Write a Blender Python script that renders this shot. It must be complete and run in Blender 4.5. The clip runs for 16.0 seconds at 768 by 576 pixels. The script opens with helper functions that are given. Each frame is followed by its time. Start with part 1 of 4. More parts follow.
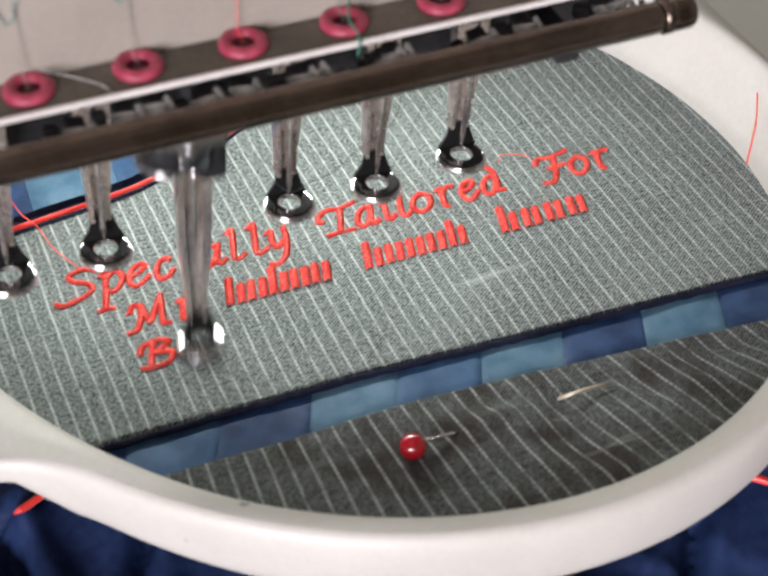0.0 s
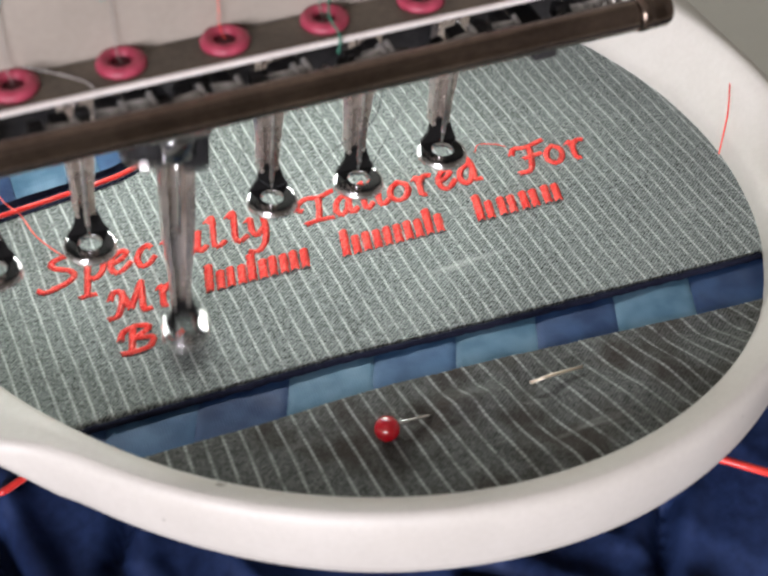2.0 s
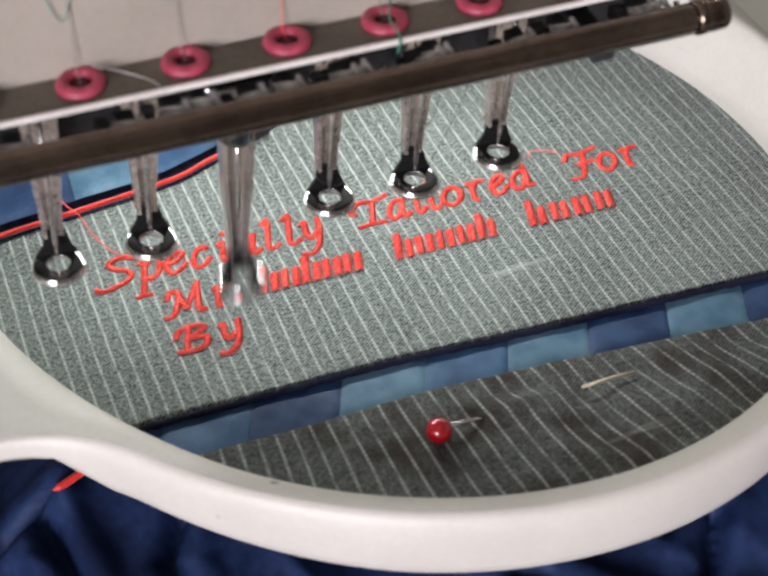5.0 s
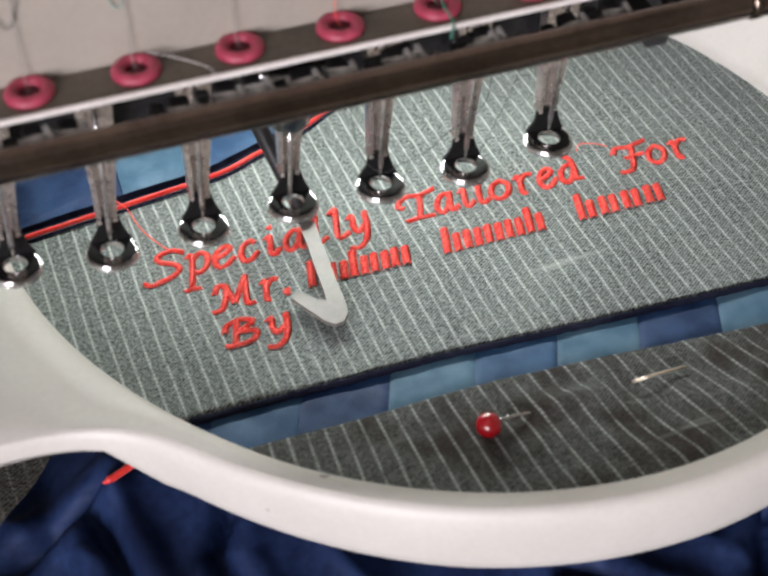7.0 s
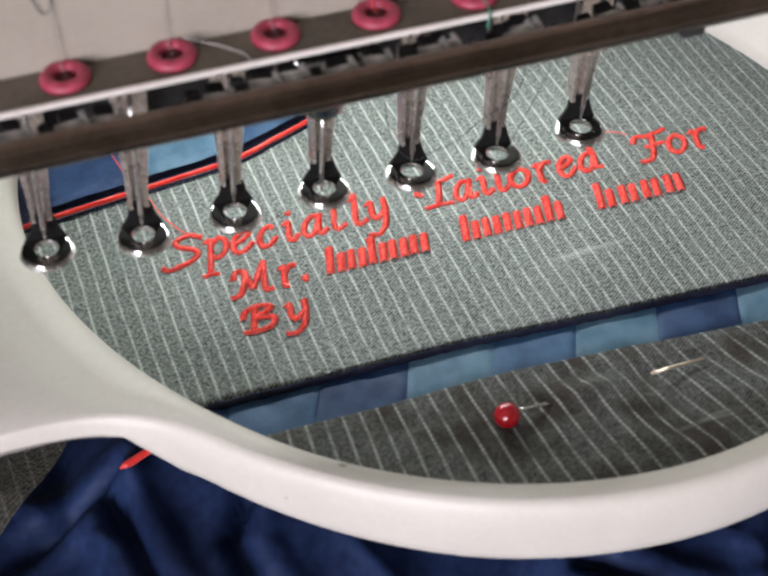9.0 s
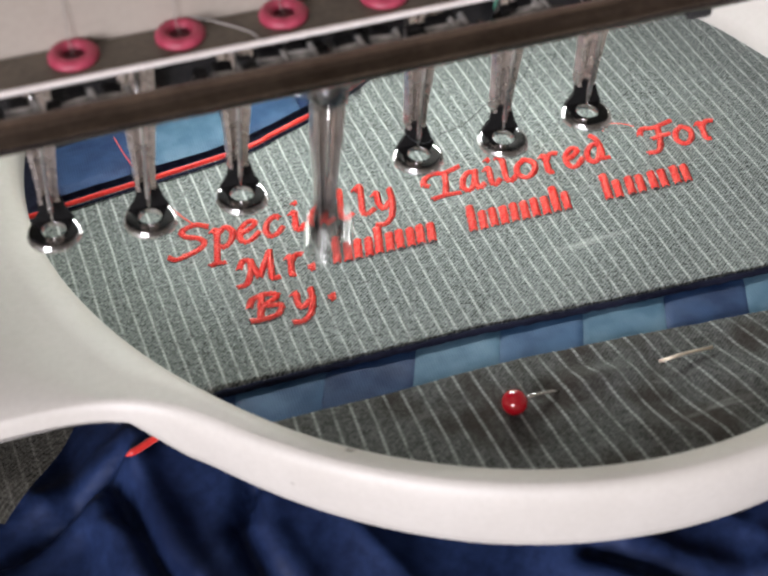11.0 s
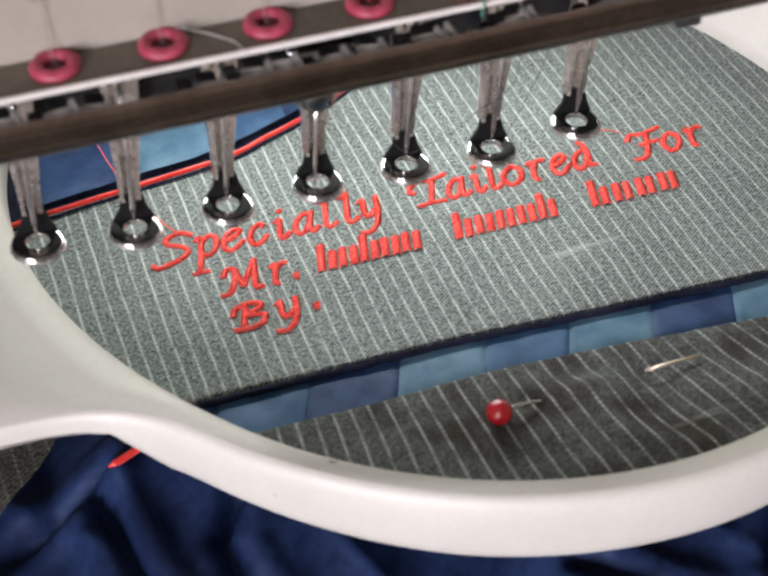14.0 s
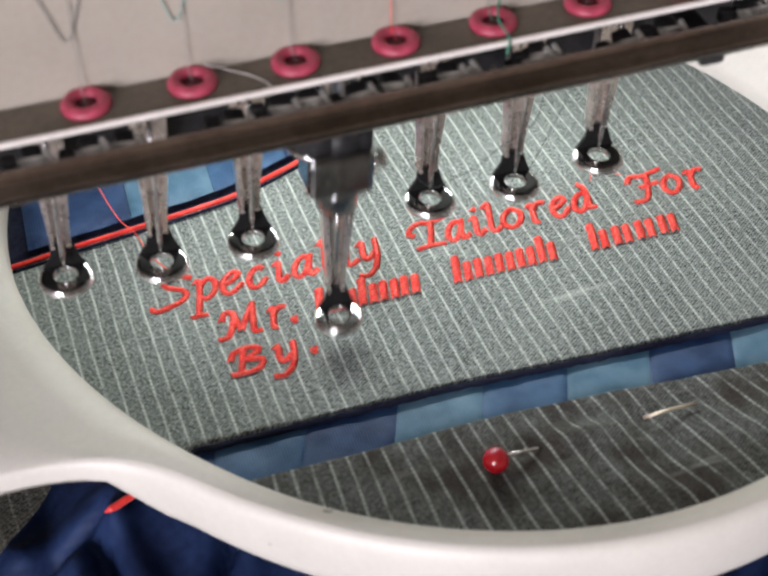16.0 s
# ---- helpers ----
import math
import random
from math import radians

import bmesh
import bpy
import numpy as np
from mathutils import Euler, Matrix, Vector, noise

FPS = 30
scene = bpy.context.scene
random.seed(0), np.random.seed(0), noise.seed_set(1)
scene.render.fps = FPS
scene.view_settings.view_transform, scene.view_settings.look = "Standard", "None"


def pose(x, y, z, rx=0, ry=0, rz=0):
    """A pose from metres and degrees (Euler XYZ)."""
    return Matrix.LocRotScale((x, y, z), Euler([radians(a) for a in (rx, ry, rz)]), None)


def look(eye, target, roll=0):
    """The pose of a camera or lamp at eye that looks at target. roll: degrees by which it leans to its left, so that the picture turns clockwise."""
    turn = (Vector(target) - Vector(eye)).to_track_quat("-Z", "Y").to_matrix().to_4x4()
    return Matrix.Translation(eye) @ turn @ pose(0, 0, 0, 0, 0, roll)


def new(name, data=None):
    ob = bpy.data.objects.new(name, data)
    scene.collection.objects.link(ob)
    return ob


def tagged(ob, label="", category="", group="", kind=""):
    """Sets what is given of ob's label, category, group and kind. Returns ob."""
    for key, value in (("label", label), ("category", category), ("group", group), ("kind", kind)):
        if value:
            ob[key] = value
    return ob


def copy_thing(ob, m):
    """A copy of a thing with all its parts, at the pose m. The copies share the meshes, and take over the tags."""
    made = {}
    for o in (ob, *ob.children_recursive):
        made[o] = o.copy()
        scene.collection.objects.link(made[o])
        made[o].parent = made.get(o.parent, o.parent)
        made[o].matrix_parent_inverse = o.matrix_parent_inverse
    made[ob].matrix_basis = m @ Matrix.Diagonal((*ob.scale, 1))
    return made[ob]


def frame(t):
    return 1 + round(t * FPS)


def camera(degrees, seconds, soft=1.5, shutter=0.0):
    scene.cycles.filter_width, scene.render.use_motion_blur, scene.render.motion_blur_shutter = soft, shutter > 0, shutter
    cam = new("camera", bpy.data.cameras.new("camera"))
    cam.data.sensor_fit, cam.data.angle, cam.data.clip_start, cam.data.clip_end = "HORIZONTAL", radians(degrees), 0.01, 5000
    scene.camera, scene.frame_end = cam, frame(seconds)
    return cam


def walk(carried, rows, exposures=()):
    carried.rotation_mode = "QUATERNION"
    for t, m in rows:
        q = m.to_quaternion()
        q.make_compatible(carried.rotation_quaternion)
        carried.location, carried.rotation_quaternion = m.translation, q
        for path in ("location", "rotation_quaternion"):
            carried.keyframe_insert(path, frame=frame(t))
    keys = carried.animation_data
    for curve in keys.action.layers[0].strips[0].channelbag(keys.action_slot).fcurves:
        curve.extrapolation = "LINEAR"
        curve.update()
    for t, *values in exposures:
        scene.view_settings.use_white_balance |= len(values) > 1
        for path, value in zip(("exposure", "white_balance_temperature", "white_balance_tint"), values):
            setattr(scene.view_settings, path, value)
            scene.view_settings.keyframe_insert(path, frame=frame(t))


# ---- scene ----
cam = camera(32.685, 16.0, soft=2.45, shutter=1.0)
cam.data.dof.use_dof, cam.data.dof.focus_distance, cam.data.dof.aperture_fstop = True, 0.25, 24
walk(cam, [
    (0.0, look((-0.0267, -0.1540, 0.1671), (0.0320, 0.0023, 0), -0.28)),
    (0.5, look((-0.0263, -0.1550, 0.1677), (0.0322, 0.0020, 0), -0.30)),
    (1.0, look((-0.0261, -0.1560, 0.1681), (0.0337, 0.0002, 0), 0.07)),
    (1.5, look((-0.0268, -0.1568, 0.1688), (0.0346, 0.0011, 0), 0.07)),
    (2.0, look((-0.0257, -0.1568, 0.1688), (0.0344, -0.0002, 0), -0.02)),
    (2.5, look((-0.0250, -0.1568, 0.1691), (0.0335, 0.0007, 0), -0.45)),
    (3.0, look((-0.0255, -0.1569, 0.1694), (0.0326, 0.0024, 0), -0.80)),
    (3.5, look((-0.0253, -0.1573, 0.1699), (0.0312, 0.0047, 0), -1.23)),
    (4.0, look((-0.0273, -0.1586, 0.1694), (0.0292, 0.0039, 0), -1.17)),
    (4.2, look((-0.0278, -0.1583, 0.1699), (0.0291, 0.0034, 0), -0.71)),
    (6.3, look((-0.0300, -0.1607, 0.1681), (0.0179, 0.0025, 0), -2.76)),
    (6.5, look((-0.0309, -0.1595, 0.1683), (0.0173, 0.0034, 0), -2.51)),
    (7.0, look((-0.0311, -0.1596, 0.1685), (0.0156, 0.0033, 0), -2.80)),
    (7.5, look((-0.0325, -0.1592, 0.1679), (0.0126, 0.0010, 0), -2.75)),
    (8.0, look((-0.0340, -0.1576, 0.1687), (0.0101, 0.0015, 0), -2.74)),
    (8.5, look((-0.0352, -0.1572, 0.1686), (0.0080, 0.0013, 0), -2.73)),
    (8.7, look((-0.0342, -0.1569, 0.1700), (0.0094, 0.0019, 0), -2.61)),
    (10.8, look((-0.0357, -0.1605, 0.1666), (0.0087, -0.0018, 0), -2.31)),
    (11.0, look((-0.0360, -0.1601, 0.1666), (0.0077, -0.0014, 0), -2.44)),
    (11.5, look((-0.0349, -0.1608, 0.1668), (0.0093, -0.0006, 0), -2.57)),
    (12.0, look((-0.0349, -0.1594, 0.1670), (0.0096, 0.0005, 0), -2.41)),
    (12.5, look((-0.0345, -0.1582, 0.1672), (0.0105, 0.0016, 0), -2.31)),
    (13.0, look((-0.0348, -0.1581, 0.1668), (0.0103, 0.0019, 0), -2.41)),
    (13.5, look((-0.0346, -0.1582, 0.1664), (0.0099, 0.0006, 0), -2.30)),
    (14.0, look((-0.0338, -0.1582, 0.1660), (0.0104, 0.0004, 0), -2.44)),
    (14.5, look((-0.0336, -0.1563, 0.1682), (0.0118, 0.0049, 0), -2.15)),
    (15.0, look((-0.0351, -0.1568, 0.1680), (0.0108, 0.0060, 0), -2.19)),
    (15.5, look((-0.0354, -0.1571, 0.1676), (0.0091, 0.0069, 0), -2.68)),
    (16.0, look((-0.0355, -0.1573, 0.1688), (0.0089, 0.0096, 0), -2.79)),
], exposures=[(0.0, 0.0), (1.0, -0.02), (4.0, -0.10), (6.5, -0.16), (8.5, -0.16), (11.0, -0.09), (13.0, -0.11), (15.0, -0.03), (16.0, -0.05)])

# ---- light ----
world = bpy.data.worlds.new("world")
scene.world = world
world.use_nodes = True
wn = world.node_tree.nodes
sky = wn.new("ShaderNodeTexSky")
sky.sky_type, sky.sun_disc = "NISHITA", False
sky.sun_elevation, sky.sun_rotation = radians(40), radians(200)
world.node_tree.links.new(sky.outputs[0], wn["Background"].inputs[0])
wn["Background"].inputs[1].default_value = 0.1


def area_lamp(name, eye, target, sx, sy, watts, colour, spread=180):
    data = bpy.data.lights.new(name, "AREA")
    data.shape, data.size, data.size_y, data.energy, data.color, data.spread = "RECTANGLE", sx, sy, watts, colour, radians(spread)
    ob = new(name, data)
    ob.matrix_world = look(eye, target)
    return ob


# daylight in the window openings behind the camera and behind the machine
area_lamp("window_light", (-1.10, -1.50, 0.44), (0.03, 0, 0), 0.85, 0.9, 60, (0.942, 0.916, 1.0))
area_lamp("back_window_light", (1.37, 1.55, 1.22), (0.09, 0.03, 0), 0.38, 0.50, 8, (0.97, 1.0, 0.92))
# the strip of sewing lamps under the machine head
area_lamp("sewing_lamp_light", (0.020, 0.0630, 0.0582), (0.018, -0.006, 0.0), 0.106, 0.012, 0.150, (0.96, 1.0, 0.96), 136)


# ---- materials ----
def material(name):
    m = bpy.data.materials.new(name)
    m.use_nodes = True
    return m, m.node_tree.nodes, m.node_tree.links, m.node_tree.nodes["Principled BSDF"]


def node(ns, kind, **values):
    n = ns.new(kind)
    for k, v in values.items():
        n.inputs[k].default_value = v
    return n


def calc(ns, ls, op, a, b=None, c=None):
    n = ns.new("ShaderNodeMath")
    n.operation = op
    for i, v in enumerate((a, b, c)):
        if v is None:
            continue
        if isinstance(v, (int, float)):
            n.inputs[i].default_value = v
        else:
            ls.new(v, n.inputs[i])
    return n.outputs[0]


def mix(ns, ls, fac, a, b):
    n = ns.new("ShaderNodeMix")
    n.data_type = "RGBA"
    for i, v in ((0, fac), (6, a), (7, b)):
        if isinstance(v, (int, float)):
            n.inputs[i].default_value = v
        elif isinstance(v, tuple):
            n.inputs[i].default_value = (*v, 1)
        else:
            ls.new(v, n.inputs[i])
    return n.outputs[2]


def noise_at(ns, ls, vec, scale, detail=3.0):
    n = node(ns, "ShaderNodeTexNoise", Scale=scale, Detail=detail)
    ls.new(vec, n.inputs["Vector"])
    return n.outputs[0]


def ramp(ns, ls, v, lo, hi):
    n = ns.new("ShaderNodeMapRange")
    n.interpolation_type = "SMOOTHSTEP"
    n.inputs[1].default_value, n.inputs[2].default_value = lo, hi
    ls.new(v, n.inputs[0])
    return n.outputs[0]


def bump(ns, ls, bs, height, strength, distance):
    n = node(ns, "ShaderNodeBump", Strength=strength, Distance=distance)
    ls.new(height, n.inputs["Height"])
    ls.new(n.outputs[0], bs.inputs["Normal"])


def plain(name, dark, light, rough=0.5, metal=0.0, coarse=60.0, fine=900.0, relief=0.15, coat=0.0, spread=0.12, sheen=0.0, specks=0.0):
    """A worn material: two-scale colour variation, uneven gloss and fine relief."""
    m, ns, ls, bs = material(name)
    co = ns.new("ShaderNodeTexCoord").outputs["Object"]
    a, b = noise_at(ns, ls, co, coarse), noise_at(ns, ls, co, fine, 2.0)
    v = calc(ns, ls, "ADD", calc(ns, ls, "MULTIPLY", a, 0.65), calc(ns, ls, "MULTIPLY", b, 0.35))
    colour = mix(ns, ls, ramp(ns, ls, v, 0.3, 0.7), dark, light)
    if specks:
        dirt = calc(ns, ls, "MULTIPLY", ramp(ns, ls, noise_at(ns, ls, co, 210.0, 2.0), 0.765, 0.82), specks)
        colour = mix(ns, ls, dirt, colour, (0.10, 0.075, 0.055))
    ls.new(colour, bs.inputs["Base Color"])
    bs.inputs["Metallic"].default_value = metal
    ls.new(calc(ns, ls, "ADD", rough - spread / 2, calc(ns, ls, "MULTIPLY", a, spread)), bs.inputs["Roughness"])
    bs.inputs["Coat Weight"].default_value = coat
    bs.inputs["Sheen Weight"].default_value = sheen
    bump(ns, ls, bs, b, relief, 0.0002)
    return m


def pinstripe(name, slope, pitch, shift, ground, line, coarse=0.55, blotched=0.0, fan=0.0):
    """Woven wool suiting: twill, slubs and dotted pinstripes that run along the cloth's y."""
    m, ns, ls, bs = material(name)
    co = ns.new("ShaderNodeTexCoord").outputs["Object"]
    xyz = ns.new("ShaderNodeSeparateXYZ")
    ls.new(co, xyz.inputs[0])
    x, y = xyz.outputs[0], xyz.outputs[1]
    warp = calc(ns, ls, "MULTIPLY", calc(ns, ls, "SUBTRACT", noise_at(ns, ls, co, 45.0, 1.0), 0.5), 0.0011)
    pull = calc(ns, ls, "ADD", slope, calc(ns, ls, "MULTIPLY", x, fan))
    u = calc(ns, ls, "ADD", calc(ns, ls, "ADD", x, calc(ns, ls, "MULTIPLY", y, pull)), warp)
    f = calc(ns, ls, "FRACT", calc(ns, ls, "ADD", calc(ns, ls, "DIVIDE", u, pitch), shift))
    dist = calc(ns, ls, "MULTIPLY", calc(ns, ls, "ABSOLUTE", calc(ns, ls, "SUBTRACT", f, 0.5)), pitch)
    stripe = calc(ns, ls, "SUBTRACT", 1.0, ramp(ns, ls, dist, 0.00008, 0.00034))
    dots = calc(ns, ls, "SINE", calc(ns, ls, "MULTIPLY", y, 2 * math.pi / 0.0009))
    dots = ramp(ns, ls, dots, -2.2, 0.6)
    uneven = ramp(ns, ls, noise_at(ns, ls, co, 320.0), 0.3, 0.62)
    stripe = calc(ns, ls, "MULTIPLY", calc(ns, ls, "MULTIPLY", stripe, dots), calc(ns, ls, "ADD", 0.22, calc(ns, ls, "MULTIPLY", uneven, 0.6)))
    twill = calc(ns, ls, "SINE", calc(ns, ls, "MULTIPLY", calc(ns, ls, "SUBTRACT", calc(ns, ls, "MULTIPLY", x, 0.75), y), 2 * math.pi / 0.00066))
    weft = calc(ns, ls, "SINE", calc(ns, ls, "MULTIPLY", y, 2 * math.pi / 0.0006))
    speck = noise_at(ns, ls, co, 1700.0, 2.0)
    grain = calc(ns, ls, "ADD", calc(ns, ls, "MULTIPLY", twill, 0.32), calc(ns, ls, "MULTIPLY", weft, 0.07))
    grain = calc(ns, ls, "ADD", grain, calc(ns, ls, "MULTIPLY", calc(ns, ls, "SUBTRACT", speck, 0.5), 2.6))
    patch = noise_at(ns, ls, co, 38.0, 2.0)
    v = calc(ns, ls, "ADD", calc(ns, ls, "ADD", 0.35, calc(ns, ls, "MULTIPLY", patch, 0.3)), calc(ns, ls, "MULTIPLY", grain, coarse))
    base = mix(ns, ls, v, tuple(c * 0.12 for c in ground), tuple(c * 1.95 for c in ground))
    # shade of the folds, put into the colour as random brownish blotches
    fold_shade = ramp(ns, ls, noise_at(ns, ls, co, 75.0, 3.0), 0.42, 0.68)
    base = mix(ns, ls, calc(ns, ls, "MULTIPLY", fold_shade, blotched), base, (0.034, 0.026, 0.021))
    base = mix(ns, ls, stripe, base, line)
    # faint chalk rubbed across the cloth
    lay = node(ns, "ShaderNodeMapping", Scale=(0.12, 1.0, 1.0), Rotation=(0, 0, radians(5)))
    ls.new(co, lay.inputs["Vector"])
    chalk = ramp(ns, ls, noise_at(ns, ls, lay.outputs[0], 240.0, 4.0), 0.60, 0.78)
    chalk = calc(ns, ls, "MULTIPLY", chalk, ramp(ns, ls, noise_at(ns, ls, co, 30.0, 1.0), 0.48, 0.65))
    ls.new(mix(ns, ls, calc(ns, ls, "MULTIPLY", chalk, 0.45), base, (0.6, 0.63, 0.6)), bs.inputs["Base Color"])
    bs.inputs["Roughness"].default_value = 0.85
    bump(ns, ls, bs, calc(ns, ls, "ADD", grain, calc(ns, ls, "MULTIPLY", stripe, 0.6)), 0.5, 0.00025)
    return m


def thread_material(name, dark, light, across=0.00035):
    """Shiny embroidery thread laid side by side."""
    m, ns, ls, bs = material(name)
    co = ns.new("ShaderNodeTexCoord").outputs["Object"]
    xyz = ns.new("ShaderNodeSeparateXYZ")
    ls.new(co, xyz.inputs[0])
    s = calc(ns, ls, "ADD", calc(ns, ls, "MULTIPLY", xyz.outputs[0], 0.55), xyz.outputs[1])
    wob = calc(ns, ls, "MULTIPLY", noise_at(ns, ls, co, 500.0), 0.0006)
    lay = calc(ns, ls, "SINE", calc(ns, ls, "MULTIPLY", calc(ns, ls, "ADD", s, wob), 2 * math.pi / across))
    ls.new(mix(ns, ls, ramp(ns, ls, calc(ns, ls, "ADD", calc(ns, ls, "MULTIPLY", lay, 0.3), noise_at(ns, ls, co, 700.0)), 0.2, 0.85), dark, light), bs.inputs["Base Color"])
    bs.inputs["Roughness"].default_value = 0.45
    bump(ns, ls, bs, lay, 0.5, 0.00025)
    return m


def satin(name, dark, light, rough=0.38):
    m, ns, ls, bs = material(name)
    co = ns.new("ShaderNodeTexCoord").outputs["Object"]
    xyz = ns.new("ShaderNodeSeparateXYZ")
    ls.new(co, xyz.inputs[0])
    a = noise_at(ns, ls, co, 160.0)
    fine = calc(ns, ls, "SINE", calc(ns, ls, "MULTIPLY", xyz.outputs[0], 2 * math.pi / 0.0005))
    v = calc(ns, ls, "ADD", a, calc(ns, ls, "MULTIPLY", fine, 0.05))
    ls.new(mix(ns, ls, ramp(ns, ls, v, 0.3, 0.72), dark, light), bs.inputs["Base Color"])
    bs.inputs["Roughness"].default_value = rough
    bump(ns, ls, bs, calc(ns, ls, "ADD", noise_at(ns, ls, co, 230.0), calc(ns, ls, "MULTIPLY", fine, 0.06)), 0.35, 0.0008)
    return m


CLOTH = pinstripe("grey_suiting", 0.06, 0.00272, 0.0, (0.180, 0.201, 0.192), (0.62, 0.65, 0.625), 0.68)
# lower panel: its dimmer light is put into a darker ground
CLOTH_LOW = pinstripe("grey_suiting_front_shaded", 0.02, 0.0027, 0.026, (0.094, 0.099, 0.095), (0.38, 0.40, 0.39), 0.48, 0.8, 4.5)
# same suiting, its colour darkened for the shade under the hoop's ear
CLOTH_SHADED = pinstripe("grey_suiting_ear_shade", 0.10, 0.0029, 0.1, (0.050, 0.048, 0.040), (0.125, 0.120, 0.104))
DARK_EDGE = plain("dark_selvedge", (0.004, 0.005, 0.012), (0.02, 0.022, 0.04), 0.8, relief=0.5)
SATIN_LIGHT = satin("light_blue_satin", (0.050, 0.118, 0.188), (0.104, 0.192, 0.272), 0.5)
SATIN_DARK = satin("dark_blue_satin", (0.011, 0.029, 0.086), (0.028, 0.064, 0.150), 0.5)
SATIN_MID = satin("mid_blue_satin", (0.024, 0.066, 0.142), (0.053, 0.115, 0.215), 0.5)
NAVY = plain("navy_lining", (0.006, 0.012, 0.040), (0.018, 0.034, 0.098), 0.55, coarse=45.0, fine=500.0, relief=0.25)
RED_THREAD = thread_material("red_thread", (0.93, 0.036, 0.026), (1.0, 0.155, 0.115))
RED_PIPING = plain("red_piping", (0.50, 0.012, 0.010), (0.80, 0.045, 0.03), 0.35, coarse=240.0, sheen=0.2)
RED_GLASS = plain("red_pin_head", (0.28, 0.002, 0.008), (0.38, 0.004, 0.011), 0.12, relief=0.0, coat=0.8)
PLASTIC = plain("hoop_plastic", (0.52, 0.488, 0.442), (0.57, 0.538, 0.492), 0.48, relief=0.02, specks=0.7)
PANEL = plain("cream_paint", (0.30, 0.262, 0.222), (0.345, 0.302, 0.258), 0.5, relief=0.04)
BED = plain("bed_paint", (0.52, 0.50, 0.44), (0.58, 0.56, 0.50), 0.5, coarse=8.0, relief=0.03)
SHELF = plain("brown_shelf_paint", (0.058, 0.046, 0.034), (0.125, 0.102, 0.076), 0.45, coarse=120.0)
BLACK = plain("black_parts", (0.006, 0.006, 0.007), (0.025, 0.024, 0.025), 0.42)
ROD = plain("brown_steel", (0.125, 0.096, 0.080), (0.215, 0.168, 0.138), 0.22, 1.0, coarse=140.0)
STEEL = plain("steel", (0.50, 0.48, 0.47), (0.66, 0.64, 0.62), 0.24, 1.0, coarse=200.0, spread=0.2)
CHROME = plain("chrome", (0.62, 0.61, 0.60), (0.74, 0.73, 0.72), 0.14, 1.0, coarse=200.0, relief=0.05)
BLACKENED = plain("polished_eye_steel", (0.42, 0.41, 0.41), (0.52, 0.51, 0.51), 0.10, 1.0, coarse=220.0, relief=0.0)
RIM = plain("worn_rim_steel", (0.66, 0.65, 0.64), (0.80, 0.79, 0.78), 0.27, 1.0, coarse=220.0, relief=0.0)
DARK_WEB = plain("blackened_web_steel", (0.005, 0.005, 0.005), (0.014, 0.013, 0.013), 0.6)
PIN = plain("warm_pin_steel", (0.66, 0.56, 0.44), (0.82, 0.72, 0.58), 0.3, 0.8, coarse=200.0, relief=0.0)
SHANK = plain("brushed_shank_steel", (0.44, 0.385, 0.35), (0.80, 0.715, 0.66), 0.28, 0.85, coarse=260.0, spread=0.3)
BLUED = plain("dark_steel", (0.18, 0.18, 0.19), (0.38, 0.375, 0.38), 0.19, 1.0, coarse=180.0)
STRIP = plain("bright_strip", (0.74, 0.68, 0.64), (0.86, 0.80, 0.76), 0.3, 0.15, coarse=160.0)
PINK_DARK = plain("dark_red_plastic", (0.05, 0.004, 0.008), (0.10, 0.010, 0.018), 0.5, coarse=300.0)
PINK = plain("pink_plastic", (0.27, 0.024, 0.052), (0.42, 0.058, 0.10), 0.5, coarse=300.0)
CLIP = plain("bright_clip_steel", (0.16, 0.155, 0.15), (0.82, 0.80, 0.78), 0.22, 0.5, coarse=330.0)
WIPER = plain("wiper_plastic", (0.16, 0.145, 0.128), (0.20, 0.182, 0.163), 0.4, coarse=150.0)
WALL = plain("room_wall_paint", (0.36, 0.335, 0.30), (0.42, 0.39, 0.35), 0.8, coarse=3.0, fine=60.0)
THREAD_GREY = plain("grey_thread", (0.16, 0.15, 0.14), (0.30, 0.28, 0.26), 0.6)
THREAD_TEAL = plain("teal_thread", (0.02, 0.12, 0.08), (0.05, 0.26, 0.17), 0.5)
THREAD_PALE = plain("pale_teal_thread", (0.16, 0.27, 0.23), (0.26, 0.38, 0.34), 0.6)
THREAD_BLACK = plain("black_thread", (0.01, 0.012, 0.014), (0.03, 0.035, 0.04), 0.5)
THREAD_WHITE = plain("pale_thread", (0.45, 0.42, 0.40), (0.6, 0.57, 0.55), 0.5)

# dull cloths throw back little of the windows
for dull, level in ((DARK_EDGE, 0.05), (NAVY, 0.12), (DARK_WEB, 0.12), (SATIN_DARK, 0.2), (SATIN_MID, 0.2), (SATIN_LIGHT, 0.2), (CLOTH, 0.1), (CLOTH_LOW, 0.1), (CLOTH_SHADED, 0.1), (BLACK, 0.3)):
    dull.node_tree.nodes["Principled BSDF"].inputs["Specular IOR Level"].default_value = level

# ---- building helpers ----
def mesh_object(name, bm, mat, smooth=True):
    bmesh.ops.recalc_face_normals(bm, faces=bm.faces)
    me = bpy.data.meshes.new(name)
    bm.to_mesh(me)
    bm.free()
    me.materials.append(mat)
    for p in me.polygons:
        p.use_smooth = smooth
    return new(name, me)


def part(name, bm, mat, parent, label="", smooth=True):
    ob = mesh_object(name, bm, mat, smooth)
    ob.parent = parent
    return tagged(ob, label)


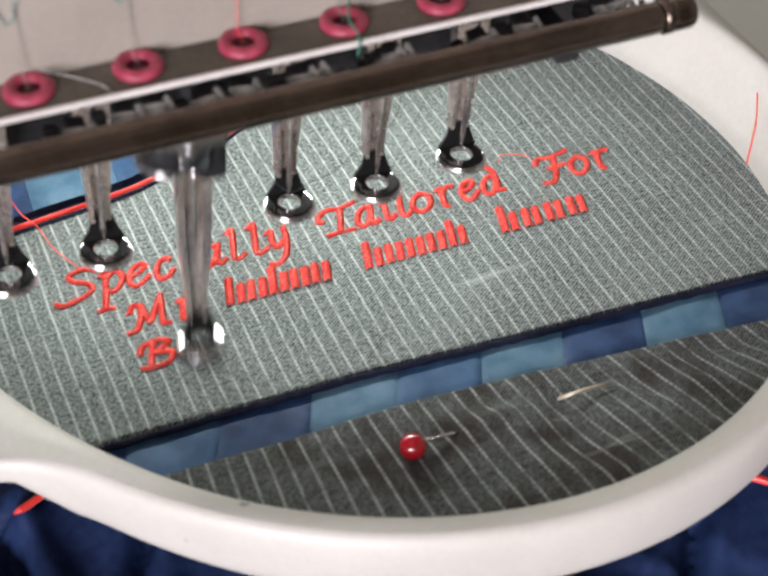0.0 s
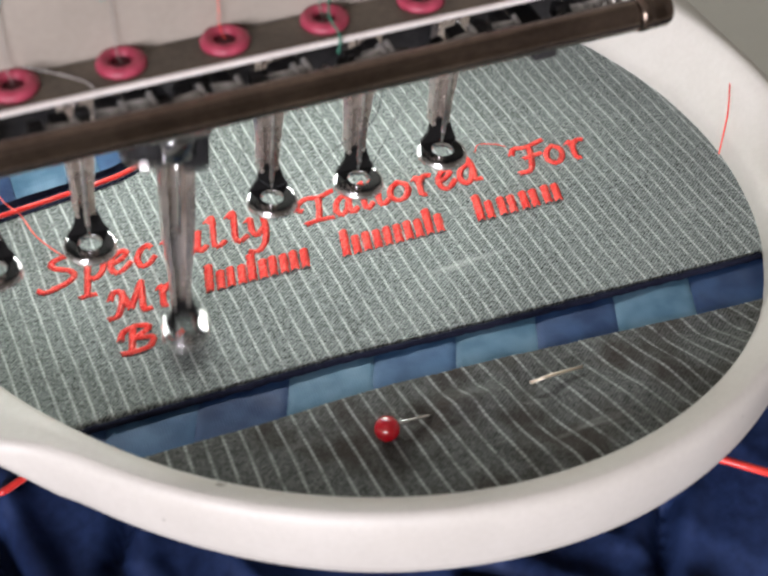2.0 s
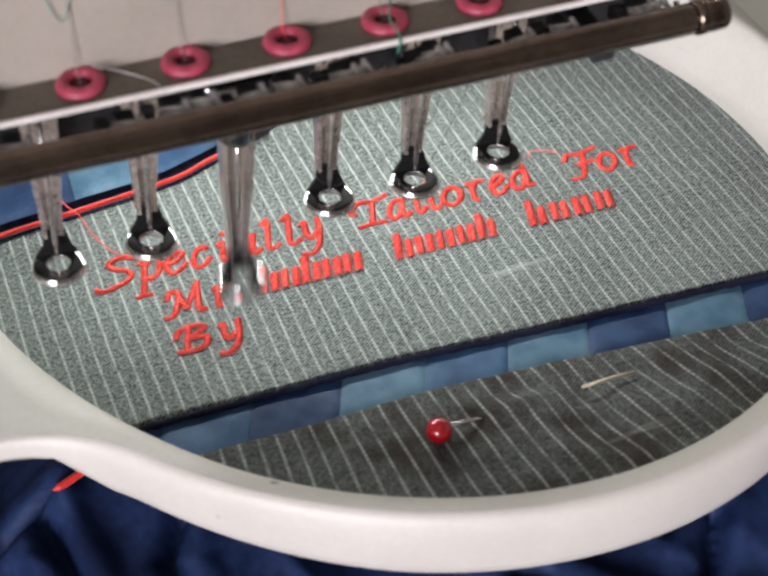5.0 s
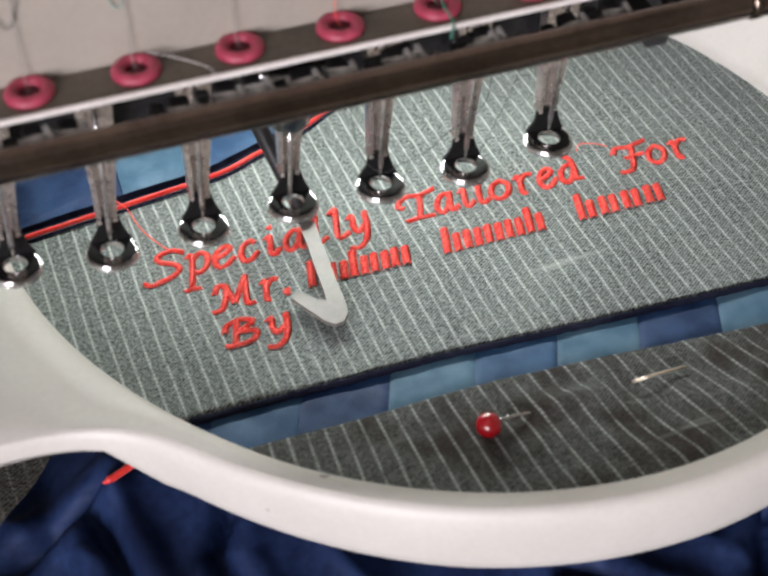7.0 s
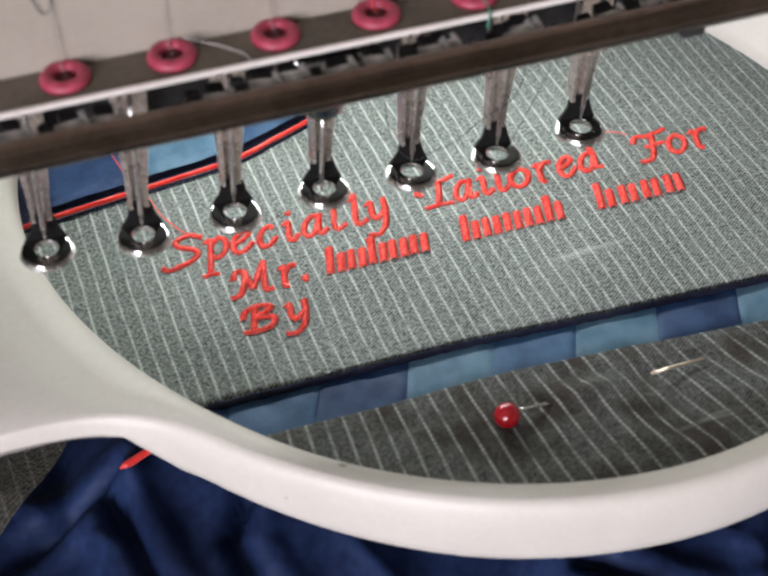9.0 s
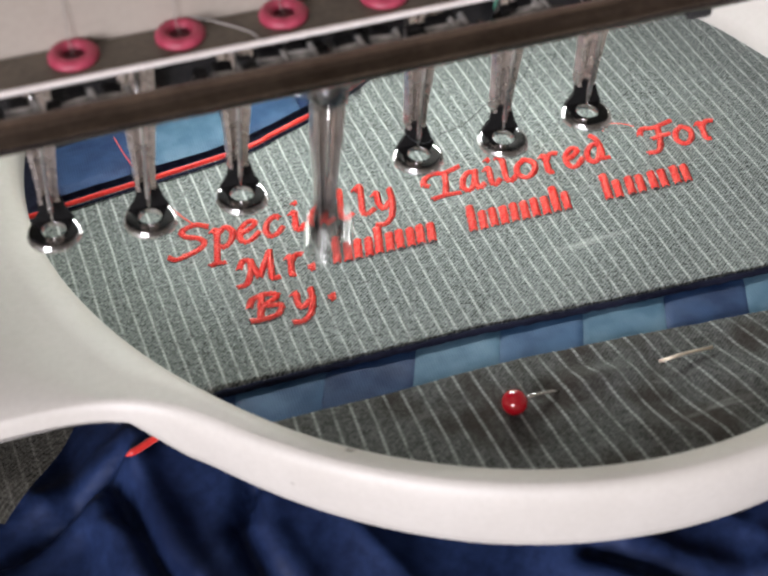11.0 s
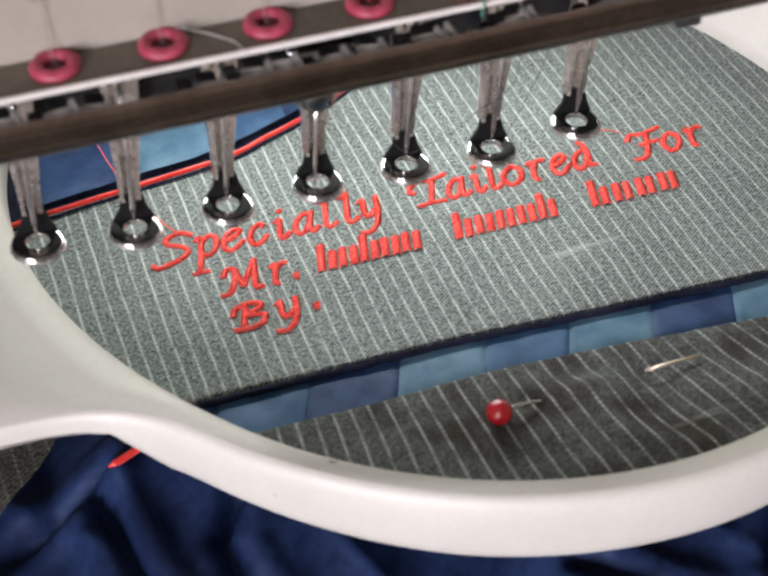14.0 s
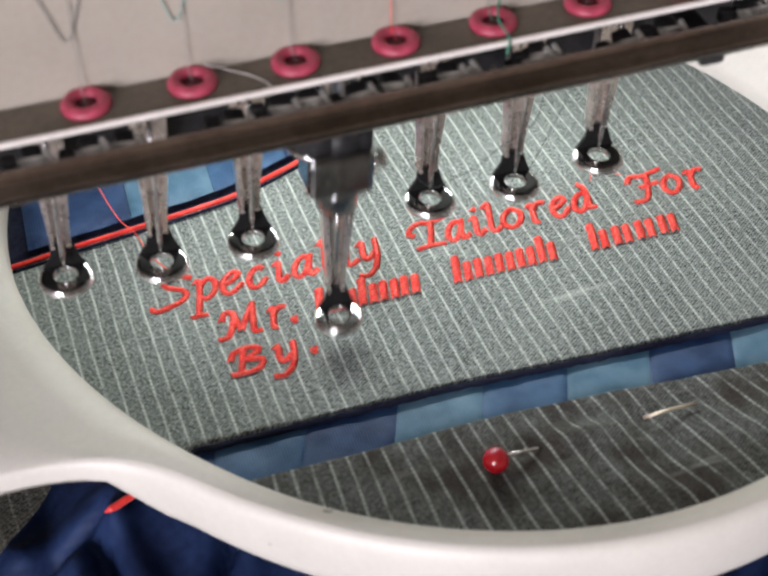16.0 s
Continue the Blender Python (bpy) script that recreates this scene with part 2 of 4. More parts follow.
def thing(name, label, category, group="", kind=""):
    return tagged(new(name), label, category, group, kind)


def box(bm, x0, x1, y0, y1, z0, z1, bevel=0.0):
    m = Matrix.LocRotScale(((x0 + x1) / 2, (y0 + y1) / 2, (z0 + z1) / 2), None, (x1 - x0, y1 - y0, z1 - z0))
    geo = bmesh.ops.create_cube(bm, size=1, matrix=m)
    if bevel:
        edges = list({e for v in geo["verts"] for e in v.link_edges})
        bmesh.ops.bevel(bm, geom=edges, offset=bevel, segments=2, affect="EDGES", profile=0.5)
    return bm


def revolve(bm, profile, n=40, m=Matrix(), closed=False):
    """Turn a profile of (radius, height) round the z axis of m."""
    rings = []
    for r, z in profile:
        rings.append([bm.verts.new(m @ Vector((r * math.cos(2 * math.pi * i / n), r * math.sin(2 * math.pi * i / n), z))) for i in range(n)])
    pairs = list(zip(rings, rings[1:])) + ([(rings[-1], rings[0])] if closed else [])
    for a, b in pairs:
        for i in range(n):
            bm.faces.new((a[i], a[(i + 1) % n], b[(i + 1) % n], b[i]))
    if not closed:
        bm.faces.new(rings[0][::-1])
        bm.faces.new(rings[-1])
    return bm


def tube(bm, points, radius, n=8):
    """A round cord along points."""
    pts = [Vector(p) for p in points]
    rings = []
    for i, p in enumerate(pts):
        way = (pts[min(i + 1, len(pts) - 1)] - pts[max(i - 1, 0)]).normalized()
        side = way.cross(Vector((0.13, 0.21, 1))).normalized()
        up = side.cross(way)
        r = radius(i / (len(pts) - 1)) if callable(radius) else radius
        rings.append([bm.verts.new(p + (side * math.cos(a) + up * math.sin(a)) * r) for a in (2 * math.pi * k / n for k in range(n))])
    for a, b in zip(rings, rings[1:]):
        for i in range(n):
            bm.faces.new((a[i], a[(i + 1) % n], b[(i + 1) % n], b[i]))
    bm.faces.new(rings[0][::-1])
    bm.faces.new(rings[-1])
    return bm


def spline(points, steps=8):
    """Catmull-Rom through a few points."""
    p = [Vector(q) for q in points]
    p = [p[0] * 2 - p[1]] + p + [p[-1] * 2 - p[-2]]
    out = []
    for i in range(1, len(p) - 2):
        for k in range(steps):
            t = k / steps
            a, b, c, e = p[i - 1:i + 3]
            out.append(0.5 * (2 * b + (c - a) * t + (2 * a - 5 * b + 4 * c - e) * t * t + (3 * b - a - 3 * c + e) * t ** 3))
    return out + [p[-2]]


def curve_at(points, x):
    """A line through (x, y) points, with level ends."""
    return float(np.interp(x, [q[0] for q in points], [q[1] for q in points]))


def sheet(nx, ny, place):
    """A grid of place(u, v), both from 0 to 1."""
    bm = bmesh.new()
    g = [[bm.verts.new(place(i / nx, j / ny)) for i in range(nx + 1)] for j in range(ny + 1)]
    for j in range(ny):
        for i in range(nx):
            bm.faces.new((g[j][i], g[j][i + 1], g[j + 1][i + 1], g[j + 1][i]))
    return bm


# ---- room and machine bed ----
def build_room():
    room = thing("room", "plain painted workshop room with two daylight windows", "room", kind="structure")
    s, h, z0, th = 1.6, 1.5, -0.85, 0.08
    for name, dims in (("floor", (-s, s, -s, s, z0 - th, z0)), ("ceiling", (-s, s, -s, s, h, h + th)),
                       ("wall_east", (s, s + th, -s, s, z0, h)), ("wall_west", (-s - th, -s, -s, s, z0, h))):
        part(name, box(bmesh.new(), *dims), WALL, room, smooth=False)
    # the wall behind the camera, with its window opening
    bm = bmesh.new()
    for x0, x1, a, b in ((-s, -1.55, z0, h), (-0.65, s, z0, h), (-1.55, -0.65, z0, -0.06), (-1.55, -0.65, 0.94, h)):
        box(bm, x0, x1, -s - th, -s, a, b)
    part("wall_south", bm, WALL, room, smooth=False)
    bm = bmesh.new()
    for x0, x1, a, b in ((-s, 1.17, z0, h), (1.57, s, z0, h), (1.17, 1.57, z0, 0.92), (1.17, 1.57, 1.49, h)):
        box(bm, x0, x1, s, s + th, a, b)
    part("wall_north", bm, WALL, room, smooth=False)
    bed = thing("machine_bed", "cream painted bed of the embroidery machine under the hoop", "machine bed", kind="structure")
    part("bed_plate", box(bmesh.new(), -0.5, 0.5, -0.25, 0.55, -0.11, -0.075, 0.004), BED, bed, smooth=False)
    part("bed_stand", box(bmesh.new(), -0.3, 0.3, 0.0, 0.5, z0, -0.11), BED, bed, smooth=False)


# ---- embroidery hoop ----
# the oval of the hoop's inner wall: centre, half axes and turn
CX, CY, HA, HB, HT = 0.0306, 0.0284, 0.0877, 0.0742, radians(-51.2)
RIM_W = 0.0070


def hoop_inner(a, grow=0.0):
    return 1 / math.hypot(math.cos(a - HT) / (HA + grow), math.sin(a - HT) / (HB + grow))


def hoop_outer(a):
    """The hoop's outer radius at the angle a: an oval ring with an ear at either side."""
    ro = hoop_inner(a) + RIM_W
    c, s = math.cos(a), abs(math.sin(a))
    end = 0.1135 if c < 0 else 0.0936
    ear = min(end / max(abs(c), 1e-4), 0.0470 / max(s, 1e-4)) if abs(c) > 0.5 else 0.0
    k = 0.016
    blend = max(k - abs(ear - ro), 0) / k
    return max(ear, ro) + blend * blend * k / 4


def smooth_step(t):
    t = min(max(t, 0.0), 1.0)
    return t * t * (3 - 2 * t)


def build_hoop():
    hoop = thing("embroidery_hoop", "round off-white plastic embroidery hoop with side ears holding the jacket cloth", "embroidery hoop")
    bm = bmesh.new()
    n, rings = 288, []
    for i in range(n):
        a = 2 * math.pi * i / n
        ri, ro = hoop_inner(a), hoop_outer(a)
        ear = min(max((ro - ri - RIM_W - 0.0006) / 0.004, 0), 1)
        near, back = smooth_step((-math.sin(a) - 0.1) / 0.6), smooth_step((math.cos(a - radians(38)) - 0.35) / 0.5)
        zb = -0.0070 + 0.0026 * max(0, (abs(math.cos(a)) - 0.25) / 0.75) + 0.0012 * math.exp(-((math.degrees(a) - 213) / 22) ** 2)
        top = 0.0100 - 0.0010 * near + 0.0048 * back
        flat = min(ro - 0.0020, ri + 0.0125 - 0.0042 * back)
        foot = 0.0073 - 0.0028 * back + 0.0008 * smooth_step((-math.cos(a) - 0.5) / 0.3)
        fall = 0.0048 * back
        zb += (0.0033 - min(fall, 0.002) - zb) * ear
        prof = [(ri + 0.0003, -0.004), (ri, 0.0), (ri + 0.0001, foot - 0.0029), (ri + 0.0004, foot - 0.0017), (ri + 0.0010, foot - 0.0008), (ri + 0.0020, foot),
                ((ri + 0.0020 + flat) / 2, 0.42 * foot + 0.58 * top), (flat - 0.0011, top - 0.0006), (flat + 0.0002, top - 0.0001), (max(flat + 0.0006, ro - 0.0014), top - 0.0002 - fall), (ro - 0.0005, top - 0.0008 - fall), (ro, top - 0.0020 - fall),
                (ro + 0.0003, top - 0.0034 - fall), (ro + 0.0004, min(zb + 0.0044, top - 0.0042 - fall)), (ro, zb + 0.0022), (ro - 0.0010, zb + 0.0008), (ro - 0.0028, zb), (ri + 0.003, min(zb, -0.004))]
        rings.append([bm.verts.new((CX + r * math.cos(a), CY + r * math.sin(a), z)) for r, z in prof])
    for a, b in zip(rings, rings[1:] + rings[:1]):
        for k in range(len(a)):
            j = (k + 1) % len(a)
            bm.faces.new((a[k], b[k], b[j], a[j]))
    part("ring", bm, PLASTIC, hoop)
    # red thread tail that lies on the ear
    part("thread_tail", tube(bmesh.new(), spline([(0.1088, 0.0075, 0.0015), (0.1115, 0.011, 0.0085), (0.1150, 0.0165, 0.0098), (0.120, 0.024, 0.0102)]), 0.00016, 6), RED_THREAD, hoop, "red thread tail")
    return hoop


# ---- jacket in the hoop ----
TOP_EDGE = [(-0.045, -0.0150), (-0.026, -0.0151), (0.020, -0.0154), (0.047, -0.0169), (0.081, -0.0181), (0.12, -0.0195)]
LOW_EDGE = [(-0.045, -0.0242), (-0.016, -0.0240), (0.026, -0.0239), (0.043, -0.0248), (0.076, -0.0273), (0.12, -0.031)]
FLAP_EDGE = [(-0.06, 0.0365), (-0.049, 0.0382), (-0.036, 0.0402), (-0.021, 0.0422), (-0.0056, 0.0447), (0.0024, 0.0479), (0.0103, 0.0512), (0.0182, 0.0556), (0.03, 0.064), (0.045, 0.076)]
TUCK = 0.0016
WIDE = math.hypot((HA + TUCK) * math.cos(HT), (HB + TUCK) * math.sin(HT))


def rim(x, sign):
    """Where the cloth's outline crosses x, in front (-1) or behind (1)."""
    u, c, s = x - CX, math.cos(HT), math.sin(HT)
    p, q = (HA + TUCK) ** -2, (HB + TUCK) ** -2
    k2, k1, k0 = s * s * p + c * c * q, 2 * u * c * s * (p - q), u * u * (c * c * p + s * s * q) - 1
    return CY + (-k1 + sign * math.sqrt(max(k1 * k1 - 4 * k2 * k0, 0))) / (2 * k2)


def inside(p):
    """Keep a point within the hoop's inner wall."""
    x, y = p[0] - CX, p[1] - CY
    s = min(1, hoop_inner(math.atan2(y, x), TUCK) / math.hypot(x, y))
    return (CX + x * s, CY + y * s, p[2])


def ripple(x, y):
    return 0.00022 * noise.noise((x * 60, y * 60, 0.3)) + 0.00006 * noise.noise((x * 300, y * 300, 2.0))


# pen strokes of the script letters, in letter widths and x-heights
GLYPHS = {}
GLYPHS["S"] = [[(0.95, 1.22), (0.62, 1.45), (0.26, 1.28), (0.34, 0.98), (0.72, 0.72), (0.86, 0.40), (0.62, 0.10), (0.30, 0.02)], [(-0.06, 0.10), (0.10, -0.06), (0.34, -0.02), (0.62, 0.12)]]
GLYPHS["p"] = [[(0.08, 0.84), (0.26, 0.98), (0.32, 0.50), (0.32, -0.68)], [(0.02, -0.74), (0.30, -0.70), (0.68, -0.74)], [(0.34, 0.72), (0.66, 1.00), (0.98, 0.72), (0.92, 0.24), (0.62, 0.02), (0.34, 0.16)]]
GLYPHS["e"] = [[(0.18, 0.48), (0.56, 0.62), (0.86, 0.86), (0.60, 1.03), (0.22, 0.80), (0.08, 0.40), (0.30, 0.04), (0.64, 0.05), (1.02, 0.36)]]
GLYPHS["c"] = [[(0.86, 0.84), (0.62, 1.00), (0.24, 0.76), (0.12, 0.36), (0.36, 0.02), (0.72, 0.08), (1.02, 0.34)]]
GLYPHS["i"] = [[(0.18, 0.84), (0.44, 0.98), (0.46, 0.50), (0.48, 0.14), (0.72, 0.02), (1.02, 0.24)], [(0.36, 1.36), (0.56, 1.44)]]
GLYPHS["a"] = [[(0.80, 0.88), (0.52, 1.00), (0.18, 0.70), (0.10, 0.26), (0.36, 0.02), (0.64, 0.26), (0.80, 0.70)], [(0.84, 1.00), (0.78, 0.50), (0.80, 0.16), (0.94, 0.02), (1.16, 0.20)]]
GLYPHS["l"] = [[(0.14, 1.34), (0.46, 1.56), (0.48, 0.90), (0.48, 0.20), (0.70, 0.02), (1.06, 0.20)]]
GLYPHS["y"] = [[(0.04, 0.86), (0.22, 1.00), (0.26, 0.40), (0.46, 0.12), (0.78, 0.42)], [(0.82, 1.06), (0.88, 0.50), (0.86, 0.05), (0.78, -0.32)], [(0.78, -0.34), (0.46, -0.66), (0.04, -0.60)]]
GLYPHS["T"] = [[(0.00, 0.78), (0.04, 1.10), (0.28, 1.32), (0.60, 1.24), (1.00, 1.42)], [(0.60, 1.22), (0.58, 0.60), (0.52, 0.10)], [(0.18, 0.00), (0.50, 0.06), (0.90, 0.02)], [(0.02, 0.80), (0.14, 0.72)]]
GLYPHS["o"] = [[(0.52, 1.00), (0.16, 0.74), (0.10, 0.30), (0.46, 0.02), (0.86, 0.26), (0.92, 0.72), (0.54, 1.00)]]
GLYPHS["r"] = [[(0.06, 0.84), (0.28, 0.98), (0.32, 0.50), (0.34, 0.06), (0.52, 0.00)], [(0.34, 0.68), (0.62, 0.98), (1.00, 0.94)]]
GLYPHS["d"] = [[(0.80, 0.86), (0.50, 0.98), (0.14, 0.68), (0.08, 0.26), (0.34, 0.02), (0.64, 0.26), (0.80, 0.70)], [(0.46, 1.50), (0.70, 1.26), (0.84, 0.70), (0.80, 0.16), (1.08, 0.10)]]
GLYPHS["F"] = [[(0.00, 1.02), (0.12, 1.34), (0.48, 1.28), (1.00, 1.46)], [(0.58, 1.28), (0.54, 0.60), (0.40, 0.00), (0.06, -0.04)], [(0.32, 0.68), (0.84, 0.76)]]
GLYPHS["M"] = [[(0.02, 0.90), (0.12, 1.28), (0.32, 1.16), (0.32, 0.60), (0.22, 0.08), (-0.02, 0.00)], [(0.32, 1.20), (0.44, 0.70), (0.56, 0.26)], [(0.56, 0.26), (0.70, 0.90), (0.84, 1.48)], [(0.84, 1.48), (0.86, 0.70), (0.90, 0.10), (1.08, 0.06)]]
GLYPHS["B"] = [[(0.38, 1.28), (0.36, 0.60), (0.34, 0.04)], [(0.02, 0.78), (0.10, 1.18), (0.48, 1.36), (0.86, 1.12), (0.42, 0.72)], [(0.44, 0.72), (0.94, 0.56), (0.86, 0.12), (0.44, 0.00), (0.06, 0.06)]]
GLYPHS["."] = [[(0.30, 0.20), (0.70, 0.26)], [(0.30, 0.08), (0.70, 0.12)]]
SLANT = 0.21


def satin_stitch(bm, line, wide=0.00112, fine=0.00080, step=0.00027):
    """A satin column along a line: thread after thread laid across it over a padded core."""
    pts = [Vector(p) for p in line]
    far = [0.0]
    for a, b in zip(pts, pts[1:]):
        far.append(far[-1] + (b - a).length)
    count = max(3, int(far[-1] / step))
    core = []
    for i in range(count + 1):
        d = far[-1] * i / count
        k = min(max(j for j in range(len(far)) if far[j] <= d), len(pts) - 2)
        p = pts[k].lerp(pts[k + 1], (d - far[k]) / max(far[k + 1] - far[k], 1e-9))
        way = (pts[min(k + 2, len(pts) - 1)] - pts[max(k - 1, 0)]).normalized()
        cross = Vector((-way.y, way.x, 0))
        half = 0.5 * (fine + (wide - fine) * abs(way.y)) * random.uniform(0.90, 1.10)
        lean = way * (0.00016 if i % 2 else -0.00016)
        row = [p + cross * half * s + lean * s + Vector((0, 0, 0.00006 + 0.00046 * (1 - s * s))) for s in (-1, -0.55, 0, 0.55, 1)]
        tube(bm, row, 0.00015, 5)
        core.append((p - cross * half * 0.85, p + Vector((0, 0, 0.00044)), p + cross * half * 0.85))
    rows = [[bm.verts.new(q) for q in r] for r in core]
    for a, b in zip(rows, rows[1:]):
        for j in (0, 1):
            bm.faces.new((a[j], a[j + 1], b[j + 1], b[j]))


def pen_line(stroke, x, y, w, h):
    """A letter's stroke set at its place, slanted and smoothed."""
    return spline([(x + px * w + SLANT * py * h, y + py * h, 0) for px, py in stroke], 5)


def word(name, letters, base, height, parent, label):
    """One stitched word: each letter with its left side and its width in millimetres."""
    bm = bmesh.new()
    for c, x, w in letters:
        for stroke in GLYPHS[c]:
            satin_stitch(bm, pen_line(stroke, x / 1000, base, w / 1000, height))
    return part(name, bm, RED_THREAD, parent, label)


def stitched_bar(parent, x, y, h):
    """A plain slanted bar in satin stitch."""
    bm = bmesh.new()
    satin_stitch(bm, [(x, y, 0), (x + SLANT * h, y + h, 0)], 0.00150)
    part("stitched_bar", bm, RED_THREAD, parent)


# pressed creases and seams of the hanging lining
CREASES = [(((-0.075, -0.0225), (-0.0629, -0.0179), (-0.0550, -0.0147), (-0.0418, -0.0097)), 0.0032), (((-0.0443, -0.0145), (-0.0428, -0.0215), (-0.0399, -0.0317), (-0.035, -0.046)), 0.0045),
           (((-0.0212, -0.0233), (-0.0254, -0.0305), (-0.0238, -0.0381), (-0.017, -0.052)), 0.0035), (((0.030, -0.050), (0.045, -0.060), (0.062, -0.066)), 0.0035), (((0.070, -0.047), (0.064, -0.058), (0.062, -0.075)), 0.0040)]


def off_line(x, y, a, b):
    """Distance from a point to the stretch between a and b."""
    dx, dy = b[0] - a[0], b[1] - a[1]
    t = min(max(((x - a[0]) * dx + (y - a[1]) * dy) / (dx * dx + dy * dy), 0), 1)
    return math.hypot(x - a[0] - t * dx, y - a[1] - t * dy)


def build_jacket():
    jacket = thing("suit_jacket", "grey pinstriped jacket with blue satin lining and red embroidery", "jacket")

    def upper(u, v):
        x = CX - WIDE + 2 * WIDE * u
        lo, hi = min(max(curve_at(TOP_EDGE, x), rim(x, -1)), rim(x, 1)), rim(x, 1)
        y = lo + (hi - lo) * max(v, 0.0) ** 1.3
        y = max(y, lo)
        z = ripple(x, y) - 0.0013 * max(0, 1 - (y - lo) / 0.0011) ** 2
        return (x, y, z)

    def lower(u, v):
        x = CX - WIDE + 2 * WIDE * u
        lo, hi = rim(x, -1), max(curve_at(LOW_EDGE, x), rim(x, -1))
        y = hi + (lo - hi) * v ** 1.3
        near = math.exp(-((y + 0.0327) / 0.0022) ** 2) * (0.0011 * math.exp(-((x - 0.0385) / 0.0075) ** 2) - 0.0007 * math.exp(-((x - 0.0285) / 0.003) ** 2) - 0.0006 * math.exp(-((x - 0.0475) / 0.003) ** 2))
        z = 0.0003 + near + ripple(x + 0.3, y) * 2.4 + 0.0016 * min(1, max(0, (x - 0.02) / 0.02)) * min(1, max(0, (hi - y) / 0.004)) * noise.noise((x * 95 + y * 60, y * 110, 2)) - 0.0011 * max(0, 1 - (hi - y) / 0.0010) ** 2
        return (x, y, z)

    panel = part("upper_panel", sheet(190, 110, upper), CLOTH, jacket, "light grey pinstriped wool panel with red lettering")
    part("lower_panel", sheet(170, 50, lower), CLOTH_LOW, jacket, "grey pinstriped wool panel, shade put into its colour")
    # folded dark edge of the upper panel over the pocket
    pts = [(x, curve_at(TOP_EDGE, x) - 0.0005 + 0.00025 * noise.noise((x * 500, 0, 0)), -0.0003) for x in np.linspace(-0.031, 0.102, 170)]
    part("dark_fold", tube(bmesh.new(), pts, lambda t: 0.00062 + 0.00018 * noise.noise((t * 190, 3, 0)), 6), DARK_EDGE, jacket, "frayed black folded edge of the pocket")
    # satin squares of the pocket welt
    cuts = [-0.036, -0.0225, -0.0068, 0.0091, 0.0245, 0.0396, 0.0547, 0.0700, 0.0852, 0.105]
    tone = (SATIN_DARK, SATIN_MID, SATIN_DARK, SATIN_LIGHT, SATIN_MID, SATIN_LIGHT, SATIN_DARK, SATIN_LIGHT, SATIN_DARK)
    for i, (a, b) in enumerate(zip(cuts, cuts[1:])):
        def square(u, v, a=a, b=b, i=i):
            x = a + (b - a) * u
            lo, hi = curve_at(LOW_EDGE, x) - 0.002, curve_at(TOP_EDGE, x) + 0.002
            x += 0.0002 * noise.noise((v * 4, i, 0)) + (v - 0.5) * 0.0050
            edge = min(u, 1 - u)
            z = -0.0011 + 0.0003 * math.sin(math.pi * v) + 0.00025 * noise.noise((x * 120, v * 2, i)) - 0.00028 * max(0, 1 - edge / 0.035)
            return inside((x, lo + (hi - lo) * v, z))
        part("satin_square", sheet(20, 12, square), tone[i], jacket)
    # satin flap with its red piping
    def flap(u, v):
        x = -0.052 + 0.10 * u
        lo = curve_at(FLAP_EDGE, x) + 0.0014
        hi = max(rim(x, 1), lo + 0.0002)
        y = lo + (hi - lo) * v
        x, y, _ = inside((x, y, 0))
        return (x, y, 0.0012 + 0.0005 * noise.noise((x * 90, y * 70, 7)) - 0.001 * max(0, 1 - v / 0.05))
    backing = part("flap_lining", sheet(90, 24, flap), DARK_EDGE, jacket, "blue-black backing of the flap")
    for i, (a, b) in enumerate(((-0.0455, -0.0252), (-0.0251, -0.0082), (-0.0081, 0.0080), (0.0081, 0.022))):
        def patch(u, v, a=a, b=b, i=i):
            x = a + (b - a) * u
            lo = curve_at(FLAP_EDGE, x) + 0.0023
            hi = max(min(rim(x, 1), lo + 0.014), lo + 0.0002)
            x, y, _ = inside((x, lo + (hi - lo) * v, 0))
            return (x, y, 0.0021 + 0.0004 * noise.noise((x * 110, v * 3, i + 4)) - 0.0005 * max(0, 1 - min(u, 1 - u, v) / 0.06))
        part("satin_square", sheet(16, 12, patch), (SATIN_DARK, SATIN_LIGHT, SATIN_MID, SATIN_DARK)[i], backing)
    for dy, r, mat, lab in ((0.0, 0.00052, RED_PIPING, "red satin piping"), (0.0011, 0.0005, DARK_EDGE, "black edge beside the piping"), (-0.0008, 0.0003, DARK_EDGE, "dark seam beside the piping")):
        pts = spline([(x, y + dy, 0.0009 if mat is RED_PIPING else 0.0004) for x, y in FLAP_EDGE], 6)
        part("piping" if mat is RED_PIPING else "seam", tube(bmesh.new(), pts, r, 10), mat, backing, lab)
    # stitched lettering
    script = "red stitched word in slanted script"
    word("lettering", (("S", -25.4, 7.2), ("p", -18.2, 4.4), ("e", -12.9, 4.0), ("c", -7.9, 3.6), ("i", -3.2, 3.2), ("a", 0.8, 4.2), ("l", 5.5, 3.6), ("l", 9.6, 3.8), ("y", 13.6, 4.3)), 0.0186, 0.0054, panel, script)
    word("lettering", (("T", 24.0, 7.6), ("a", 31.3, 4.0), ("i", 36.1, 3.0), ("l", 39.0, 3.2), ("o", 42.6, 4.4), ("r", 48.0, 3.8), ("e", 52.9, 3.6), ("d", 57.4, 4.2)), 0.0187, 0.0053, panel, script)
    word("lettering", (("F", 69.4, 7.2), ("o", 76.2, 4.0), ("r", 81.3, 3.9)), 0.0180, 0.0053, panel, script)
    word("lettering", (("M", -15.2, 7.0), ("r", -6.4, 3.2), (".", -2.5, 2.0)), 0.0075, 0.0050, panel, script)
